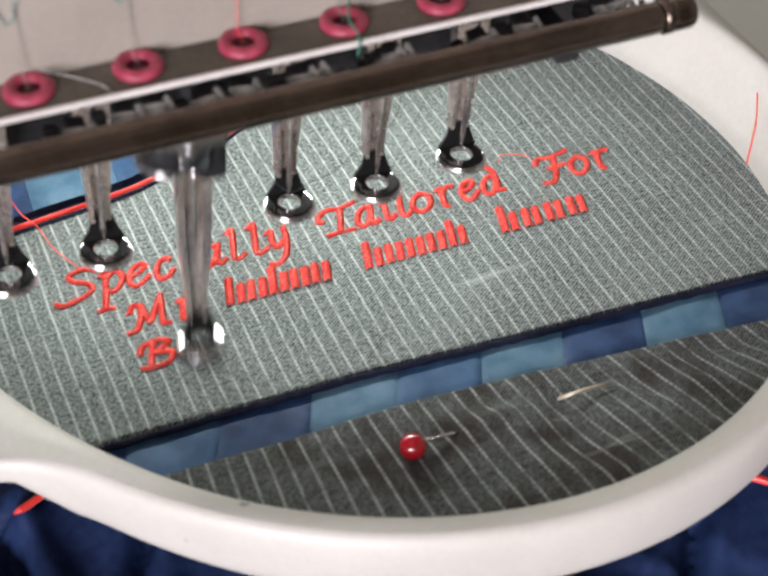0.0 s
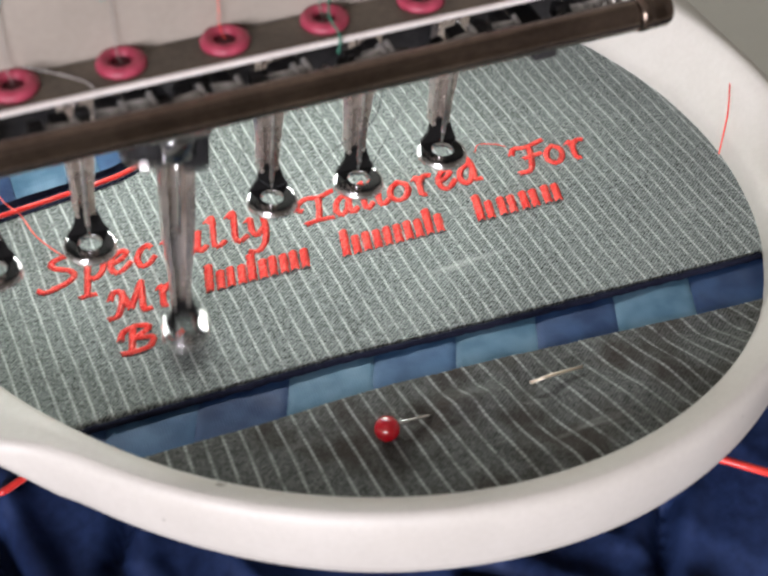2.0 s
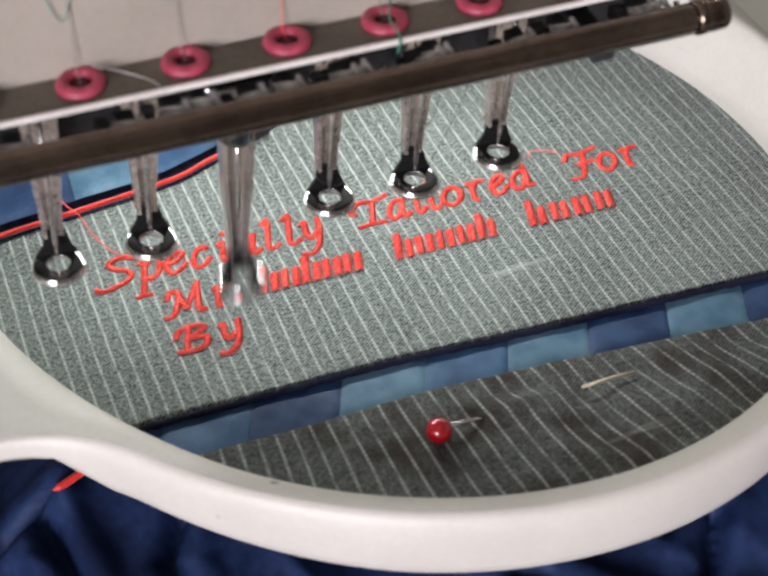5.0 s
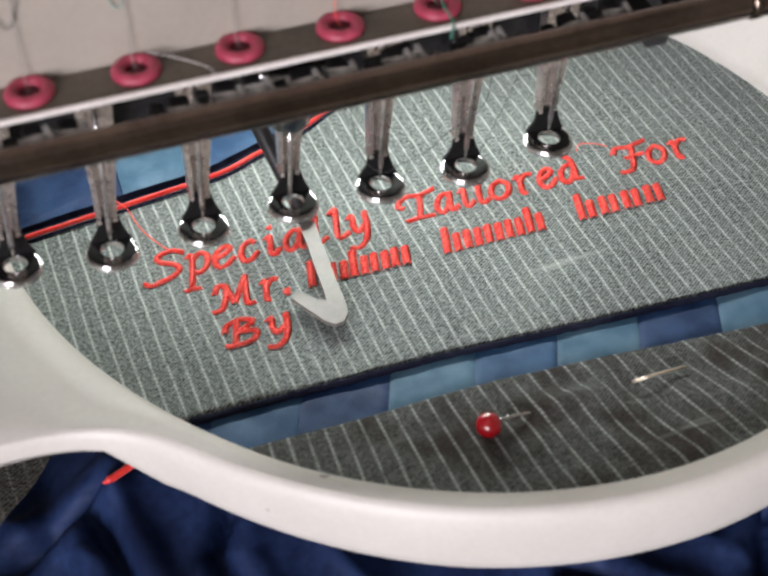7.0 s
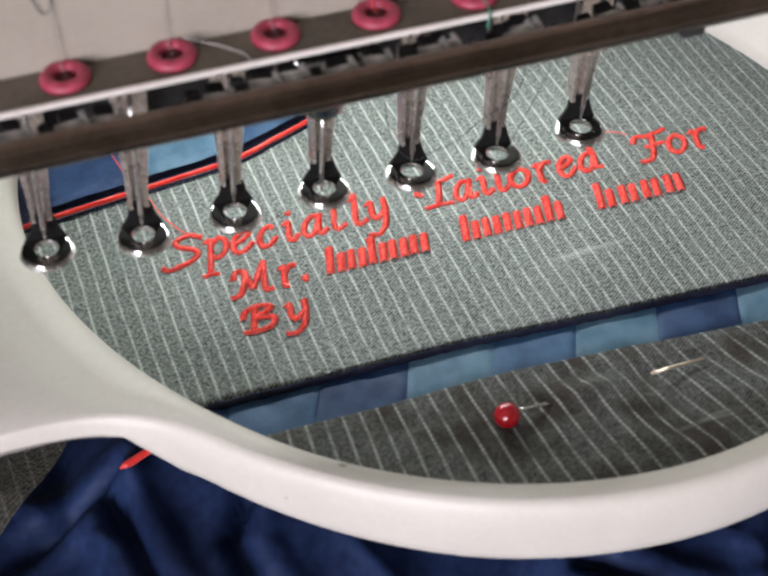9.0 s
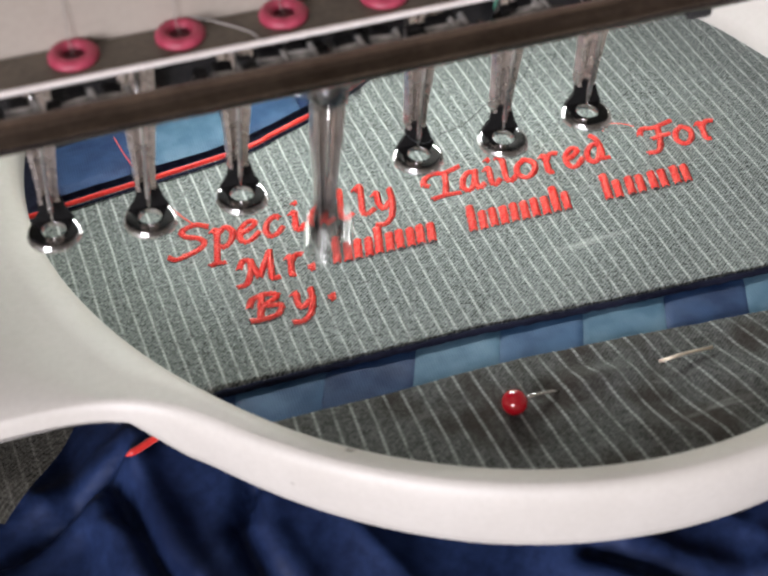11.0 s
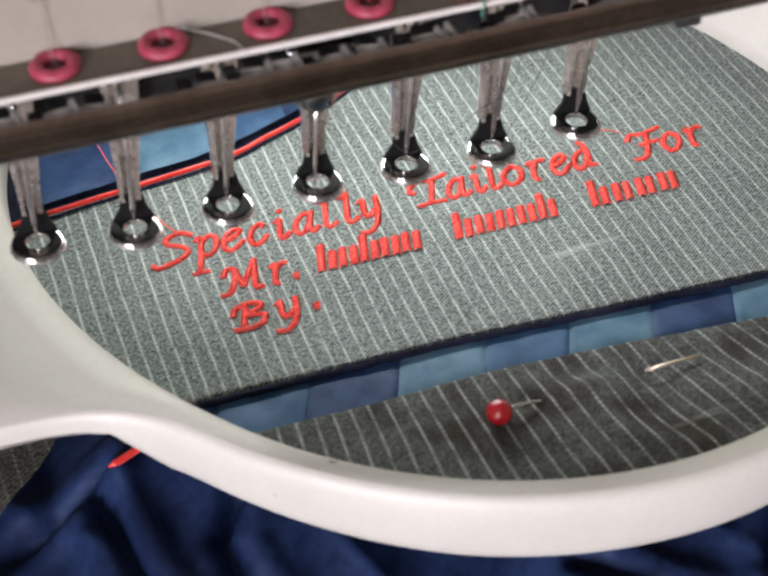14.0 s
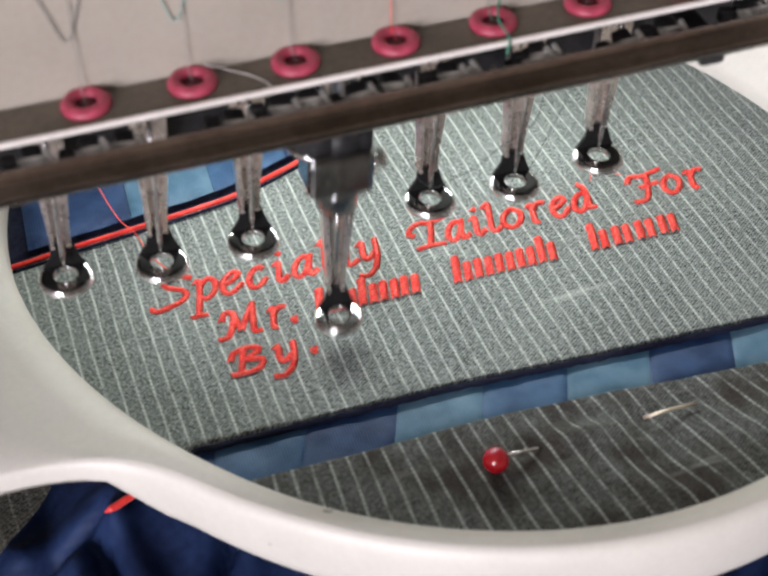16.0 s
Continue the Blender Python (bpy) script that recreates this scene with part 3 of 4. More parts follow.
    word("lettering", (("B", -15.4, 6.2),), -0.0016, 0.0044, panel, "red stitched capital letter in slanted script")
    tail = []
    for stroke in GLYPHS["y"]:
        bm = bmesh.new()
        satin_stitch(bm, pen_line(stroke, -0.0076, -0.0014, 0.0044, 0.0042))
        tail.append(part("stitched_stroke", bm, RED_THREAD, panel, "freshly stitched red pen stroke"))
    # words that stay plain bars
    for a, b, tall in ((0.0034, 0.0236, (0.0064, 0.0044, 0.0064, 0.0044, 0.0044)), (0.0298, 0.0508, (0.0064, 0.0044, 0.0044, 0.0044, 0.0064)), (0.0572, 0.0762, (0.0066, 0.0044, 0.0044, 0.0044))):
        w = (b - a) / len(tall)
        for i, h in enumerate(tall):
            stitched_bar(panel, a + i * w, 0.0080, h)
            stitched_bar(panel, a + i * w + 0.0021, 0.0079, 0.0043)
    dot = bmesh.new()
    for stroke in GLYPHS["."]:
        satin_stitch(dot, pen_line(stroke, -0.0011, -0.0010, 0.0022, 0.0050))
    dot = part("full_stop", dot, RED_THREAD, panel, "red stitched full stop")
    part("thread_tail", tube(bmesh.new(), spline([(-0.0300, 0.0535, 0.0034), (-0.0288, 0.0475, 0.0032), (-0.0272, 0.0418, 0.0030), (-0.0252, 0.0386, 0.0024), (-0.0235, 0.033, 0.0012), (-0.0205, 0.0275, 0.0006), (-0.0185, 0.0255, 0.0003)]), 0.00013, 6), RED_THREAD, panel, "loose red thread")
    part("thread_tail", tube(bmesh.new(), spline([(0.0640, 0.0268, 0.0003), (0.0655, 0.0285, 0.0006), (0.0690, 0.0275, 0.0004), (0.0705, 0.0262, 0.0003)]), 0.00010, 6), RED_THREAD, panel, "loose red thread")

    # lining that hangs in folds below the hoop
    def hanging(u, v):
        x = -0.13 + 0.30 * u
        y = 0.035 - 0.16 * v
        fall = max(0.0, -y - 0.005)
        fold = 0.0030 * math.sin(x * 95 + 9 * v) * min(1, 0.3 + v) + 0.006 * noise.noise((x * 26, y * 22, 1)) + 0.0012 * noise.noise((x * 75, y * 60, 4))
        ridge = 1 - abs(noise.noise((x * 34 + y * 20, y * 10 - x * 6, 8)))
        for line, deep in CREASES:
            d = min(max(off_line(x, y, a, b), -1) for a, b in zip(line, line[1:]))
            fold += deep * (0.55 * math.exp(-((d - 0.0045) / 0.0028) ** 2) - math.exp(-(d / 0.0013) ** 2))
        fold += 0.008 * ridge ** 4 * 0.45 + 0.0012 * (1 - abs(noise.noise((x * 70 - y * 60, y * 30, 3)))) ** 4
        return (x, y, -0.0175 - 0.010 * min(1, max(0, (-0.040 - x) / 0.012)) * min(1, max(0, (y + 0.035) / 0.02)) - 0.12 * fall - 2.0 * fall * fall + fold)
    part("lining", sheet(260, 160, hanging), NAVY, jacket, "creased navy satin lining below the hoop")
    part("piping", tube(bmesh.new(), spline([(0.066, -0.0445, -0.0125), (0.0752, -0.0501, -0.0118), (0.0816, -0.0551, -0.0122), (0.094, -0.062, -0.016)]), 0.00075, 10), RED_PIPING, jacket, "red satin piping")
    part("piping", tube(bmesh.new(), spline([(-0.0412, -0.0137, -0.0122), (-0.0383, -0.0131, -0.0116), (-0.031, -0.0105, -0.0105)]), lambda t: 0.0007 * min(1, 0.25 + 3 * t), 10), RED_PIPING, jacket, "red satin piping")

    def sleeve(u, v):
        y = 0.014 - 0.033 * v
        right = -0.0470 - 0.016 * max(0.0, (v - 0.45) / 0.55) ** 1.6
        x = -0.105 + (right + 0.105) * u
        roll = max(0.0, (u - 0.78) / 0.22) ** 2 + max(0.0, (v - 0.85) / 0.15) ** 2
        return (x, y, -0.0062 - 0.0035 * v - 0.0030 * roll + 0.0013 * noise.noise((x * 90, y * 70, 9)))
    part("back_panel", sheet(40, 30, sleeve), CLOTH_SHADED, jacket, "grey pinstriped cloth under the hoop, ear's shade in its colour")
    return jacket, dot, tail


def build_pin():
    pin = thing("ball_head_pin", "steel pin with a glossy red ball head, stuck through cloth", "pin")
    bm = bmesh.new()
    bmesh.ops.create_uvsphere(bm, u_segments=32, v_segments=20, radius=0.0022, matrix=Matrix.Translation((0.0212, -0.0348, 0.0024)))
    part("head", bm, RED_GLASS, pin, "glossy red ball head")
    part("shaft", tube(bmesh.new(), [(0.0230, -0.0345, 0.0026), (0.0256, -0.0341, 0.0019), (0.0285, -0.0335, 0.0009), (0.0305, -0.0332, -0.0006)], 0.00034, 8), STEEL, pin)
    part("shaft", tube(bmesh.new(), [(0.0478, -0.0330, 0.0008), (0.0525, -0.0330, 0.0011), (0.0576, -0.0330, 0.0009)], 0.00030, 10), PIN, pin, "bright length of the shaft above the cloth")
    return pin


# ---- machine head ----
LEAN = 4.9
REST = {-3: 0.0289, -2: 0.0273, -1: 0.0278, 0: 0.0284, 1: 0.0279, 2: 0.0274, 3: 0.0291}


def foot_pose(k, down):
    """Pose of presser foot k, from its rest (0) to the cloth (1)."""
    top = REST[k]
    return pose(0.015 * k - 0.0024 * down, 0, top + (0.0017 - top) * down, 0, LEAN, 0)


def build_foot():
    foot = thing("presser_foot", "polished steel presser foot with a round eye, hanging above the cloth", "presser foot", "row of presser feet")
    prof = [(0.00185, -0.0005), (0.00188, -0.00006), (0.0019, 0.0), (0.0020, 0.0), (0.0034, 0.0), (0.0037, -0.00004), (0.00392, -0.00014), (0.00405, -0.00032), (0.0041, -0.0006), (0.0041, -0.0008), (0.0036, -0.0009), (0.0026, -0.0010), (0.0020, -0.0010), (0.0018, -0.0008)]
    eye = part("eye", revolve(bmesh.new(), prof, 48, closed=True), BLACKENED, foot, "polished round eye")
    rim_prof = [(0.0038, -0.0006), (0.00412, -0.00055), (0.00424, -0.0007), (0.00424, -0.0012), (0.0040, -0.0013), (0.0034, -0.0011)]
    part("rim", revolve(bmesh.new(), rim_prof, 48, closed=True), RIM, eye, "bright polished rim")
    # web that joins the eye to the shank
    bm = bmesh.new()
    pts = [(0.0036, -0.0002), (0.0026, 0.0019), (0.0019, 0.0042), (-0.0015, 0.0042), (-0.0019, 0.0019), (-0.0033, -0.0002)]
    f = [bm.verts.new((x, 0.0023 + 0.0005 * (z > 0.004), z)) for x, z in pts]
    b = [bm.verts.new((x * 0.9, 0.0031 + 0.0004 * (z > 0.004), z)) for x, z in pts]
    bm.faces.new(f)
    bm.faces.new(b[::-1])
    for i in range(6):
        bm.faces.new((f[i], b[i], b[(i + 1) % 6], f[(i + 1) % 6]))
    part("web", bm, DARK_WEB, foot, "dark steel web", smooth=False)
    # tapered channel shank: a back plate with two turned cheeks
    for name, a0, a1, b0, b1, y0, y1 in (("cheek", -1.0, -0.62, -1.0, -0.62, 0.0018, 0.0042), ("cheek", 0.45, 1.0, 0.45, 1.0, 0.0020, 0.0042), ("back_plate", -0.62, 0.45, -0.62, 0.45, 0.0032, 0.0044)):
        bm = bmesh.new()
        rows = []
        for z, half in ((0.0038, 0.0016), (0.0085, 0.0017), (0.0135, 0.0021), (0.0190, 0.0026), (0.0280, 0.0028), (0.0520, 0.0028)):
            rows.append([bm.verts.new(p) for p in ((a0 * half, y0, z), (a1 * half, y0, z), (a1 * half, y1, z), (a0 * half, y1, z))])
        for p, q in zip(rows, rows[1:]):
            for i in range(4):
                bm.faces.new((p[i], p[(i + 1) % 4], q[(i + 1) % 4], q[i]))
        bm.faces.new(rows[0][::-1])
        bm.faces.new(rows[-1])
        part(name, bm, SHANK, foot, smooth=False)
    return foot


def build_needle(name="needle"):
    n = thing(name, "slim steel sewing needle above its presser foot", "needle", "needles of the head")
    part("blade", tube(bmesh.new(), [(0, 0.0006, 0.0008), (0, 0.0006, 0.003), (0, 0.0006, 0.014), (0, 0.0008, 0.030)], lambda t: 0.00012 + 0.00032 * min(1, t * 3), 10), STEEL, n)
    return n


def build_needle_bar():
    bar = thing("needle_bar", "dark steel needle bar with a clamp block and side screw", "needle bar")
    part("bar", revolve(bmesh.new(), [(0.0025, 0.004), (0.0026, 0.0045), (0.0026, 0.040), (0.0024, 0.041)], 32, Matrix.Translation((0, 0.0031, 0))), BLUED, bar, "dark polished bar")
    part("sleeve", revolve(bmesh.new(), [(0.0036, 0.0030), (0.0040, 0.0036), (0.0040, 0.0062), (0.0034, 0.0072)], 32, Matrix.Translation((0, 0.0028, 0))), BLACK, bar)
    bm = box(bmesh.new(), -0.0062, 0.0046, -0.0022, 0.0060, -0.0040, 0.0040, 0.0010)
    part("clamp", bm, BLUED, bar, "dark steel clamp block", smooth=False)
    part("collar", revolve(bmesh.new(), [(0.0030, -0.0085), (0.0034, -0.0080), (0.0036, -0.0045), (0.0036, -0.0035)], 32, Matrix.Translation((-0.0006, 0.0016, 0))), BLUED, bar)
    part("screw", revolve(bmesh.new(), [(0.0014, 0.0), (0.0016, 0.0004), (0.0016, 0.0020), (0.0013, 0.0024)], 20, pose(0.0045, 0.0005, 0.0008, 0, 90, 0)), CHROME, bar, "bright clamp screw")
    part("needle", tube(bmesh.new(), [(-0.0006, 0.0006, -0.0245), (-0.0006, 0.0006, -0.022), (-0.0006, 0.0006, -0.013), (-0.0006, 0.0008, -0.007)], lambda t: 0.00012 + 0.0003 * min(1, t * 3), 10), STEEL, bar)
    return bar


def build_lifter():
    lift = thing("foot_lifter", "black collar with a chrome rim that drives the presser foot", "foot lifter")
    part("collar", revolve(bmesh.new(), [(0.0034, 0.0008), (0.0046, 0.0), (0.0048, 0.0006), (0.0046, 0.0040), (0.0040, 0.0062), (0.0034, 0.0062)], 36, Matrix.Translation((-0.0016, 0.0040, 0)), closed=True), BLACK, lift)
    part("rim", revolve(bmesh.new(), [(0.0042, -0.0009), (0.0049, -0.0007), (0.0050, 0.0), (0.0043, 0.0002)], 36, Matrix.Translation((-0.0016, 0.0040, 0)), closed=True), CHROME, lift, "chrome rim")
    part("guide_block", box(bmesh.new(), 0.0024, 0.0068, -0.0004, 0.0060, -0.0030, 0.0060, 0.0008), BLACK, lift, "black guide block", smooth=False)
    return lift


RING_X, RING_Y, SHELF_Z = -0.0058, -0.0028, 0.0612


def build_head():
    head = thing("machine_head", "cream embroidery machine head with a dark thread shelf", "machine head")
    part("front_panel", box(bmesh.new(), -0.16, 0.071, 0.0002, 0.0008, SHELF_Z - 0.0002, 0.19), PANEL, head, "cream painted front panel", smooth=False)
    part("shelf", box(bmesh.new(), -0.16, 0.071, -0.0074, 0.0001, SHELF_Z - 0.0014, SHELF_Z, 0.0003), SHELF, head, "dark brown thread shelf", smooth=False)
    part("edge_strip", box(bmesh.new(), -0.16, 0.0705, -0.0083, -0.0075, SHELF_Z - 0.0006, SHELF_Z + 0.0002, 0.0002), STRIP, head, "bright metal strip", smooth=False)
    part("inner_plate", box(bmesh.new(), -0.16, 0.071, 0.0070, 0.0085, 0.0408, SHELF_Z - 0.0005), BLACK, head, "black inner plate", smooth=False)
    # both run unseen past the panel's end, added to block reflections in the feet
    part("underside", box(bmesh.new(), -0.16, 0.092, 0.0087, 0.080, 0.0590, 0.0618), BLACK, head, "black underside", smooth=False)
    part("case", box(bmesh.new(), -0.16, 0.092, 0.0087, 0.080, 0.062, 0.19), PANEL, head, smooth=False)
    return head


def build_rod():
    rod = thing("thread_bar", "brown steel thread bar with a capped end across the head", "bar")
    m = Matrix.Translation((0, -0.014, 0.0584)) @ Euler((0, radians(90), 0)).to_matrix().to_4x4()
    part("bar", revolve(bmesh.new(), [(0.0023, -0.16), (0.0024, -0.159), (0.0024, 0.0690), (0.0022, 0.0694)], 36, m), ROD, rod)
    part("end_cap", revolve(bmesh.new(), [(0.0022, 0.0694), (0.0027, 0.0697), (0.0027, 0.0712), (0.0025, 0.0714), (0.0026, 0.0717), (0.0026, 0.0742), (0.0022, 0.0748)], 36, m), ROD, rod, "stepped end cap")
    part("bracket", box(bmesh.new(), 0.0525, 0.0565, -0.0150, 0.0070, 0.0546, 0.0580, 0.0006), BLACK, rod, smooth=False)
    return rod


def build_rings():
    ring = thing("thread_eyelet", "pink plastic thread eyelet set in the dark shelf", "eyelet", "pink eyelets on the shelf")
    prof = [(0.0015, 0.0002), (0.00155, 0.0006), (0.0019, 0.0010), (0.0025, 0.0012), (0.0032, 0.0010), (0.0036, 0.0005), (0.0036, 0.0), (0.0015, 0.0)]
    part("rim", revolve(bmesh.new(), prof, 40, closed=True), PINK, ring)
    part("hole", revolve(bmesh.new(), [(0.00148, 0.0001), (0.00148, 0.0003)], 20), PINK_DARK, ring, "dark hole")
    ring.matrix_basis = pose(RING_X - 0.030, RING_Y, SHELF_Z)
    for k in range(-1, 5):
        copy_thing(ring, pose(RING_X + 0.015 * k, RING_Y, SHELF_Z))


def build_clips():
    clip = thing("thread_clip", "small bright steel thread clip under the shelf edge", "clip", "thread clips under the shelf")
    part("body", box(bmesh.new(), -0.0022, 0.0006, -0.0092, -0.0060, 0.0560, 0.0592, 0.0005), BLACK, clip, smooth=False)
    part("spring", tube(bmesh.new(), spline([(0.0012, -0.0080, 0.0594), (0.0018, -0.0098, 0.0582), (0.0028, -0.0102, 0.0566), (0.0040, -0.0092, 0.0560), (0.0044, -0.0078, 0.0572)]), 0.00055, 8), CLIP, clip, "pale bent spring")
    bm = box(bmesh.new(), -0.0030, 0.0014, -0.0094, -0.0088, 0.0562, 0.0592, 0.0002)
    for v in bm.verts:
        v.co.x += (0.0592 - v.co.z) * 0.5 * (1 if v.co.x < -0.0008 else -0.6)
    part("jaw", bm, CLIP, clip, "pale wedge-shaped jaw", smooth=False)
    part("tongue", box(bmesh.new(), -0.0052, -0.0030, -0.0090, -0.0070, 0.0568, 0.0590, 0.0005), BLACK, clip, "black plastic tongue", smooth=False)
    rnd = random.Random(5)
    for k in range(-9, 10):
        copy_thing(clip, pose(0.0075 * k + rnd.uniform(-0.0012, 0.0012), rnd.uniform(-0.0004, 0.0004), rnd.uniform(-0.0004, 0.0003), 0, rnd.uniform(-9, 9), 0))
    clip.matrix_basis = pose(-0.075, 0, 0)


def build_threads():
    colours = {-2: (THREAD_GREY, "grey"), -1: (THREAD_GREY, "grey"), 0: (THREAD_GREY, "grey"), 1: (RED_THREAD, "red"), 2: (THREAD_TEAL, "teal"), 3: (THREAD_GREY, "grey"), 4: (THREAD_GREY, "grey")}
    for k, (mat, colour) in colours.items():
        x = RING_X + 0.015 * k
        th = thing("upper_thread", colour + " thread running down the panel into a pink eyelet", "thread", "threads of the head")
        part("strand", tube(bmesh.new(), spline([(x + 0.0016, -0.0002, 0.10), (x + 0.0006, -0.0004, 0.075), (x - 0.0002, -0.0012, 0.0635), (x, RING_Y, SHELF_Z + 0.0004)]), 0.00007, 6), mat, th)
        t = x - 0.0009
        part("loop", tube(bmesh.new(), spline([(t - 0.0030, -0.0003, 0.0800), (t - 0.0016, -0.0003, 0.0752), (t, -0.0003, 0.0702), (t + 0.0021, -0.0003, 0.0738), (t + 0.0042, -0.0003, 0.0800)], 6), 0.00011, 6), THREAD_PALE if k in (-1, 0) else THREAD_GREY, th, "hanging thread loop")
    x = RING_X + 0.030
    th = thing("loose_thread", "teal thread lying over the eyelet and the metal strip", "thread")
    part("strand", tube(bmesh.new(), spline([(x + 0.003, -0.0006, 0.068), (x + 0.0012, -0.002, 0.0645), (x, -0.0050, 0.0632), (x + 0.0003, -0.0085, 0.0622), (x - 0.0004, -0.0095, 0.0600)]), 0.00018, 6), THREAD_TEAL, th)
    x = RING_X - 0.015
    th = thing("loose_thread", "pale thread lying across the dark shelf", "thread")
    part("strand", tube(bmesh.new(), spline([(x + 0.002, -0.0012, 0.0630), (x + 0.0055, -0.0024, 0.0620), (x + 0.0095, -0.0058, 0.0616), (x + 0.0105, -0.0087, 0.0612)]), 0.00007, 6), THREAD_WHITE, th)
    th = thing("loose_thread", "thin black thread hanging between two presser feet", "thread")
    part("strand", tube(bmesh.new(), spline([(0.0100, -0.0010, 0.050), (0.0105, -0.0010, 0.0438), (0.0109, -0.0010, 0.0384), (0.0125, -0.0012, 0.0337), (0.0152, -0.0016, 0.0312), (0.0182, -0.0014, 0.0321), (0.0224, -0.0010, 0.0329), (0.0267, -0.0010, 0.0362), (0.0326, -0.0010, 0.0400), (0.0345, -0.0010, 0.050)]), 0.00007, 6), THREAD_BLACK, th)
    th = thing("loose_thread", "thin black thread hanging beside a presser foot", "thread")
    part("strand", tube(bmesh.new(), spline([(0.0400, -0.0004, 0.052), (0.0385, -0.0006, 0.044), (0.0350, -0.0008, 0.036), (0.0322, -0.0006, 0.0300)]), 0.00006, 6), THREAD_BLACK, th)


def build_wiper():
    """The hooked thread wiper; its origin is the hook's bend."""
    wiper = thing("thread_wiper", "off-white hooked thread wiper blade on a black arm", "thread wiper")
    bm = bmesh.new()
    outline = [(-0.0013, 0.0265), (0.0016, 0.0250), (0.0016, 0.0100), (0.0018, 0.0016), (0.0014, -0.0006), (0.0004, -0.0020), (-0.0012, -0.0024), (-0.0028, -0.0012), (-0.0072, 0.0062), (-0.0066, 0.0074), (-0.0056, 0.0076), (-0.0030, 0.0046), (-0.0014, 0.0040), (-0.0013, 0.0060)]
    lo = [bm.verts.new((x, y, 0.0)) for x, y in outline]
    hi = [bm.verts.new((x, y, 0.0008)) for x, y in outline]
    bm.faces.new(lo[::-1])
    bm.faces.new(hi)
    n = len(outline)
    for i in range(n):
        bm.faces.new((lo[i], lo[(i + 1) % n], hi[(i + 1) % n], hi[i]))
    part("blade", bm, WIPER, wiper, "off-white hooked blade", smooth=False)
    part("arm", tube(bmesh.new(), [(0.0001, 0.0250, 0.0010), (-0.0015, 0.030, 0.006), (-0.0060, 0.036, 0.020), (-0.010, 0.040, 0.040)], 0.0016, 10), BLACK, wiper, "black arm")
    return wiper


build_room()
hoop = build_hoop()
jacket, full_stop, tail_strokes = build_jacket()
pin = build_pin()
head = build_head()
rod = build_rod()
build_rings()
build_clips()
build_threads()
wiper = build_wiper()
feet = {0: build_foot()}
for k in (-3, -2, -1, 1, 2, 3):
    feet[k] = copy_thing(feet[0], foot_pose(k, 0))
spare = build_needle()
spare.matrix_basis = foot_pose(1, 0)
for k in (-3, -2, -1, 2, 3):
    copy_thing(spare, foot_pose(k, 0))
needle_bar = build_needle_bar()
lifter = build_lifter()


# ---- what moves ----
# each stroke: the foot's way down just before, at and just after the moment (0 rest, 1 on the cloth), then the same for the needle bar
STROKES = {
    "D": (0.66, 1.0, 0.82, 0.05, 0.1, 0.05), "B": (0.45, 1.0, 0.60, 0.05, 0.1, 0.05), "P": (0.25, 0.50, 0.72, 0.0, 0.05, 0.1), "M": (0.35, 0.75, 1.0, 0.0, 0.05, 0.1), "T": (0.90, 0.42, 0.80, 0.0, 0.0, 0.0), "S": (0.93, 1.0, 0.95, 0.1, 0.2, 0.1),
    "U": (0, 0, 0, 0, 0, 0), "a": (0.30, 0.42, 0.55, 0, 0, 0.1), "b": (1, 1, 1, 0.6, 0.7, 0.78), "c": (1, 1, 1, 0.95, 1, 0.97), "d": (1, 1, 1, 0.78, 0.72, 0.6),
    "e": (0.92, 0.84, 0.74, 0.48, 0.42, 0.36), "f": (0.18, 0.08, 0.04, 0, 0, 0), "g": (0.25, 0.30, 0.34, 0.1, 0.1, 0.1), "h": (0.55, 0.65, 0.75, 0.2, 0.3, 0.4),
    "k": (1, 1, 1, 0.7, 0.82, 0.6), "m": (0.08, 0.10, 0.08, 0, 0, 0), "n": (0.82, 0.75, 0.66, 0.4, 0.36, 0.3)}
SEWING = ("DDMMDDMTDMBDMDTDMTSMDTDDTMDDTMDDMMMMDTSTDDT" + "DMDTDDMTDMSDTMDDTDDM" + "abcdefUUU"
          + "U" * 28 + "UUMDTDDM" + "MMPSSSMSSkkUMMfMcegmghbcbnUU" + "U" * 20 + "ebcke")


def stroke_rows():
    foot, bar = [], []
    for i, code in enumerate(SEWING[:161].ljust(161, "U")):
        s = STROKES[code]
        for j, step in enumerate((-1, 0, 1)):
            t = i / 10 + step / 30
            if 0 <= t <= 16.0:
                foot.append((t, s[j]))
                bar.append((t, s[3 + j]))
    return foot, bar


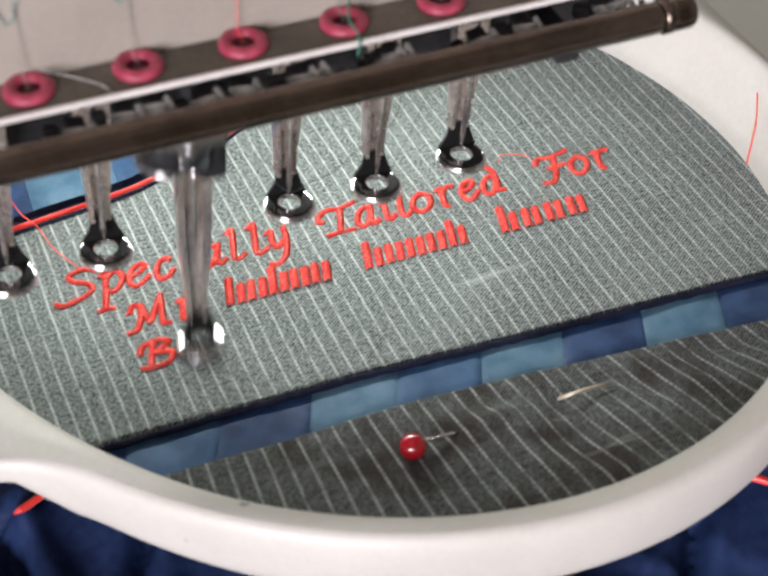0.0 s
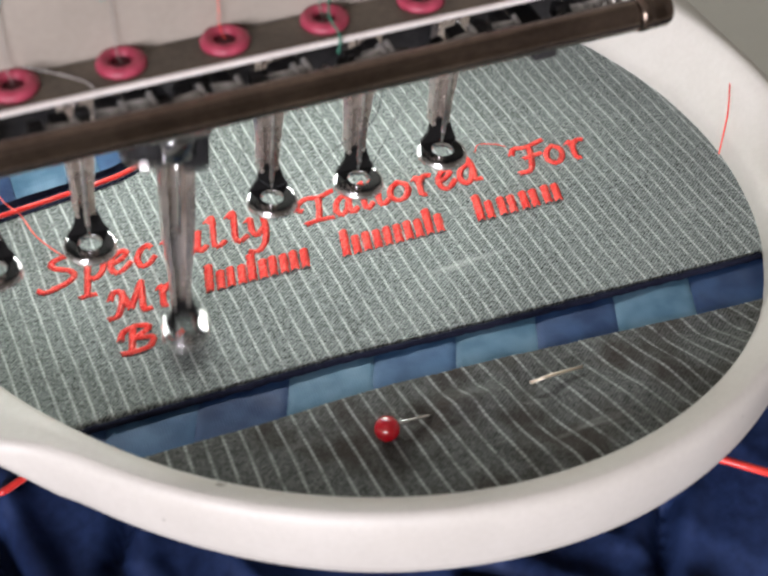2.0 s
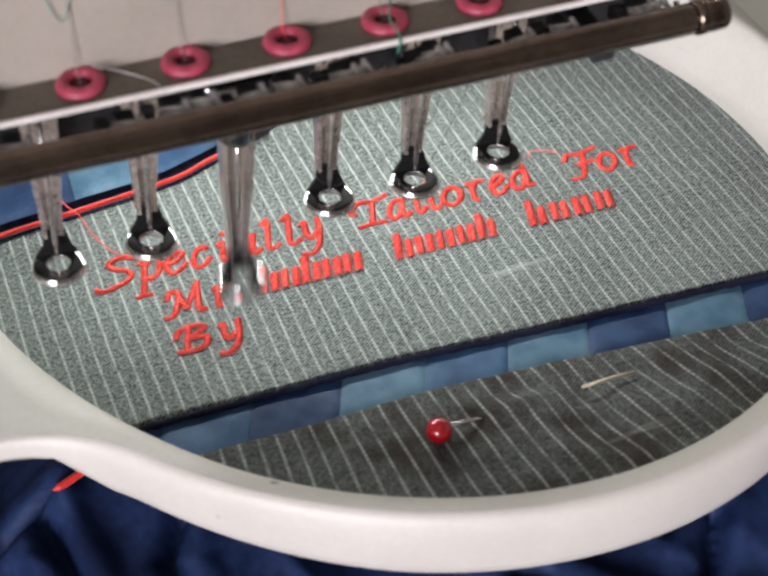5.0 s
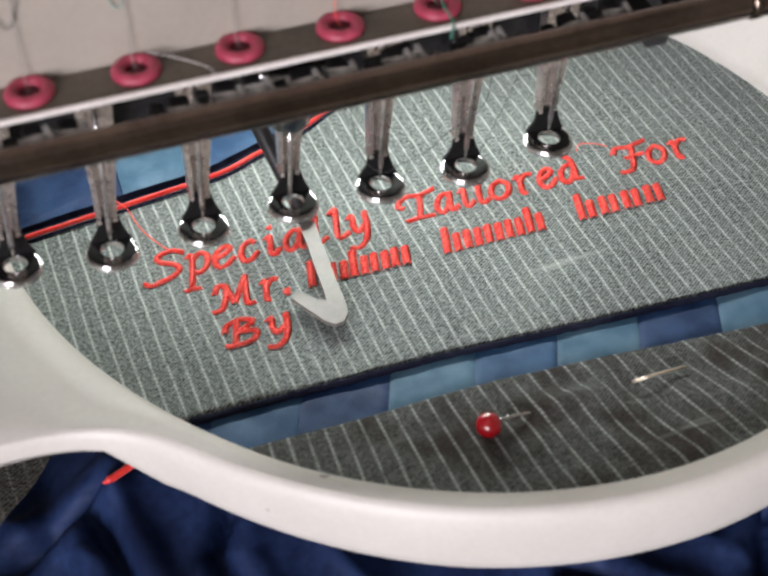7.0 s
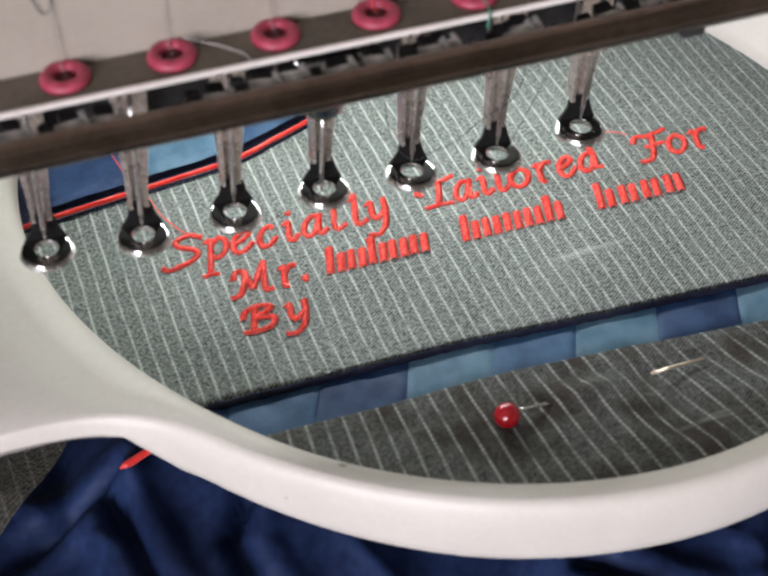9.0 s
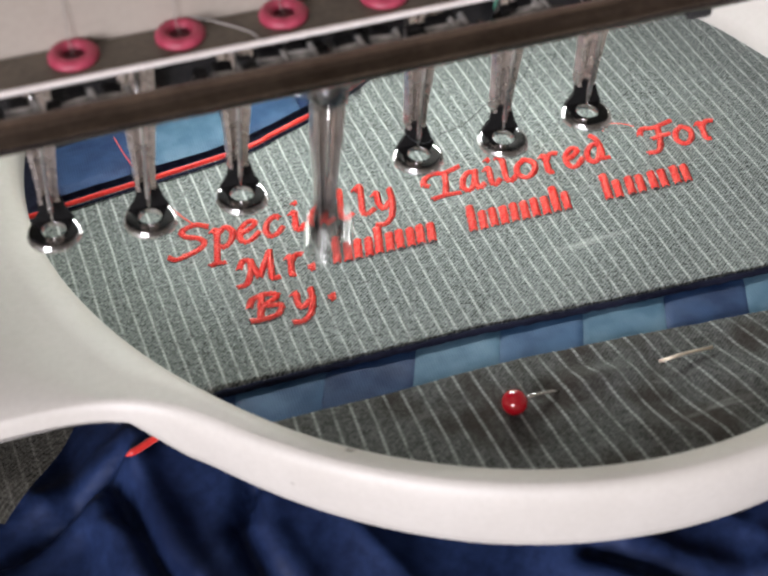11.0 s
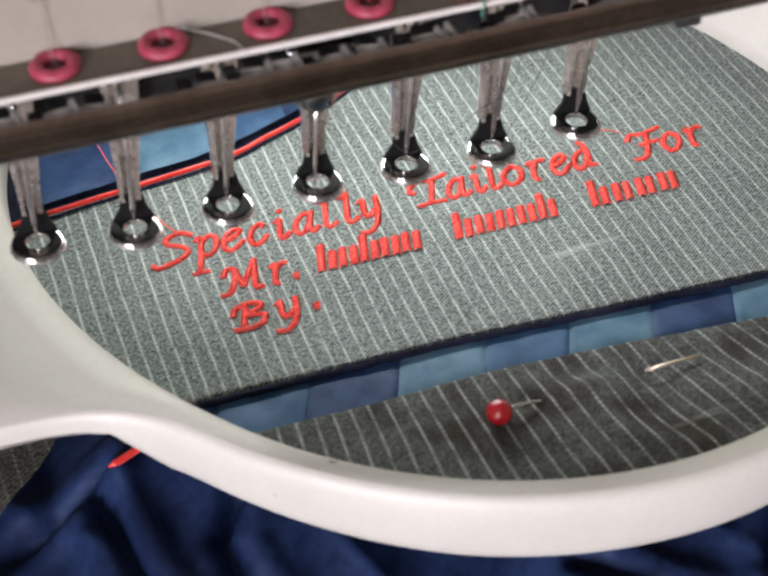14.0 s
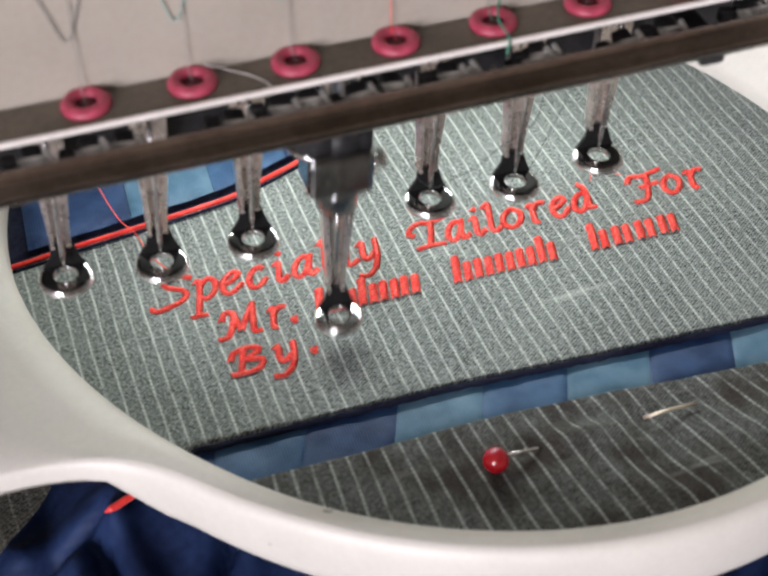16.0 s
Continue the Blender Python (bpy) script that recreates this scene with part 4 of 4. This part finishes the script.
HOOP_WAY = [
    (0.0, 1.6, 0.0), (0.5, 0.5, -2.0), (1.0, 1.1, -2.0), (1.5, 0.4, -1.5), (2.0, 1.3, 2.2), (2.5, 3.9, 2.9), (3.0, 2.7, 2.9), (3.5, 1.8, 2.9), (4.0, 0.8, 1.8), (4.2, 1.6, 1.1),
    (4.8, 1.0, 1.6), (5.5, 0.4, 0.9), (6.3, 0.0, 0.3), (6.5, 0.0, 0.1), (7.0, 0.0, 0.0), (7.5, 0.1, 0.1), (7.7, 0.7, -0.1), (7.8, 1.6, -11.0), (7.9, 0.2, -1.0), (8.0, -0.5, 0.5), (8.5, -1.7, 0.4), (8.7, -1.7, 0.3),
    (10.0, -1.7, 0.2), (10.8, -1.8, -0.5), (11.0, -1.8, -0.5), (11.5, -2.5, 0.2), (12.0, -2.0, 0.4), (12.5, -2.0, 0.5), (13.0, -2.3, -0.1), (13.5, -2.3, 0.1), (14.0, -2.3, 0.1), (14.2, -2.1, 0.6),
    (14.3, -2.0, -5.5), (14.4, -2.4, -11.0), (14.5, -2.4, -1.4), (14.6, -3.9, -0.9), (14.8, -6.9, -1.9), (15.0, -7.3, -2.0), (15.5, -7.4, -1.3), (16.0, -7.4, -1.4)]


def motions():
    for ob in (hoop, jacket, pin):
        walk(ob, [(t, pose(x / 1000, y / 1000, 0)) for t, x, y in HOOP_WAY])
    foot, bar = stroke_rows()
    walk(feet[0], [(t, foot_pose(0, f)) for t, f in foot])
    walk(lifter, [(t, pose(-0.0012 * f, 0, 0.0525 - 0.0130 * f, 0, LEAN, 0)) for t, f in foot])
    walk(needle_bar, [(t, pose(0.0022 - 0.0035 * n, 0, 0.0515 - 0.0330 * n, 0, LEAN, 0)) for t, n in bar])
    # the thread wiper swings out after each trim
    away, out = pose(0.012, 0.034, 0.036, -70, 0, 0), pose(0.0055, -0.0026, 0.0019, 0, 0, -2)
    half = pose(0.008, 0.012, 0.012, -30, 0, 0)
    walk(wiper, [(0.0, away), (6.8, away), (6.9, half), (6.9667, out), (7.0, out), (7.0333, out), (7.1, pose(0.0062, -0.001, 0.0045, -6, 0, 1)), (7.1667, half), (7.2333, away),
                 (13.4333, away), (13.5333, half), (13.6, out), (13.6333, out), (13.7333, away), (16.0, away)])
    # the full stop is sewn up through the cloth
    under, done = pose(0, 0, -0.004), pose(0, 0, 0)
    walk(full_stop, [(0.0, under), (10.6, under), (10.9, done), (16.0, done)])
    # so are the strokes of the last letter
    for stroke, start, end in zip(tail_strokes, (0.0, 1.6, 2.8), (0.5, 2.2, 3.3)):
        walk(stroke, [(0.0, under)] + ([(start, under)] if start else []) + [(end, done), (16.0, done)])


motions()
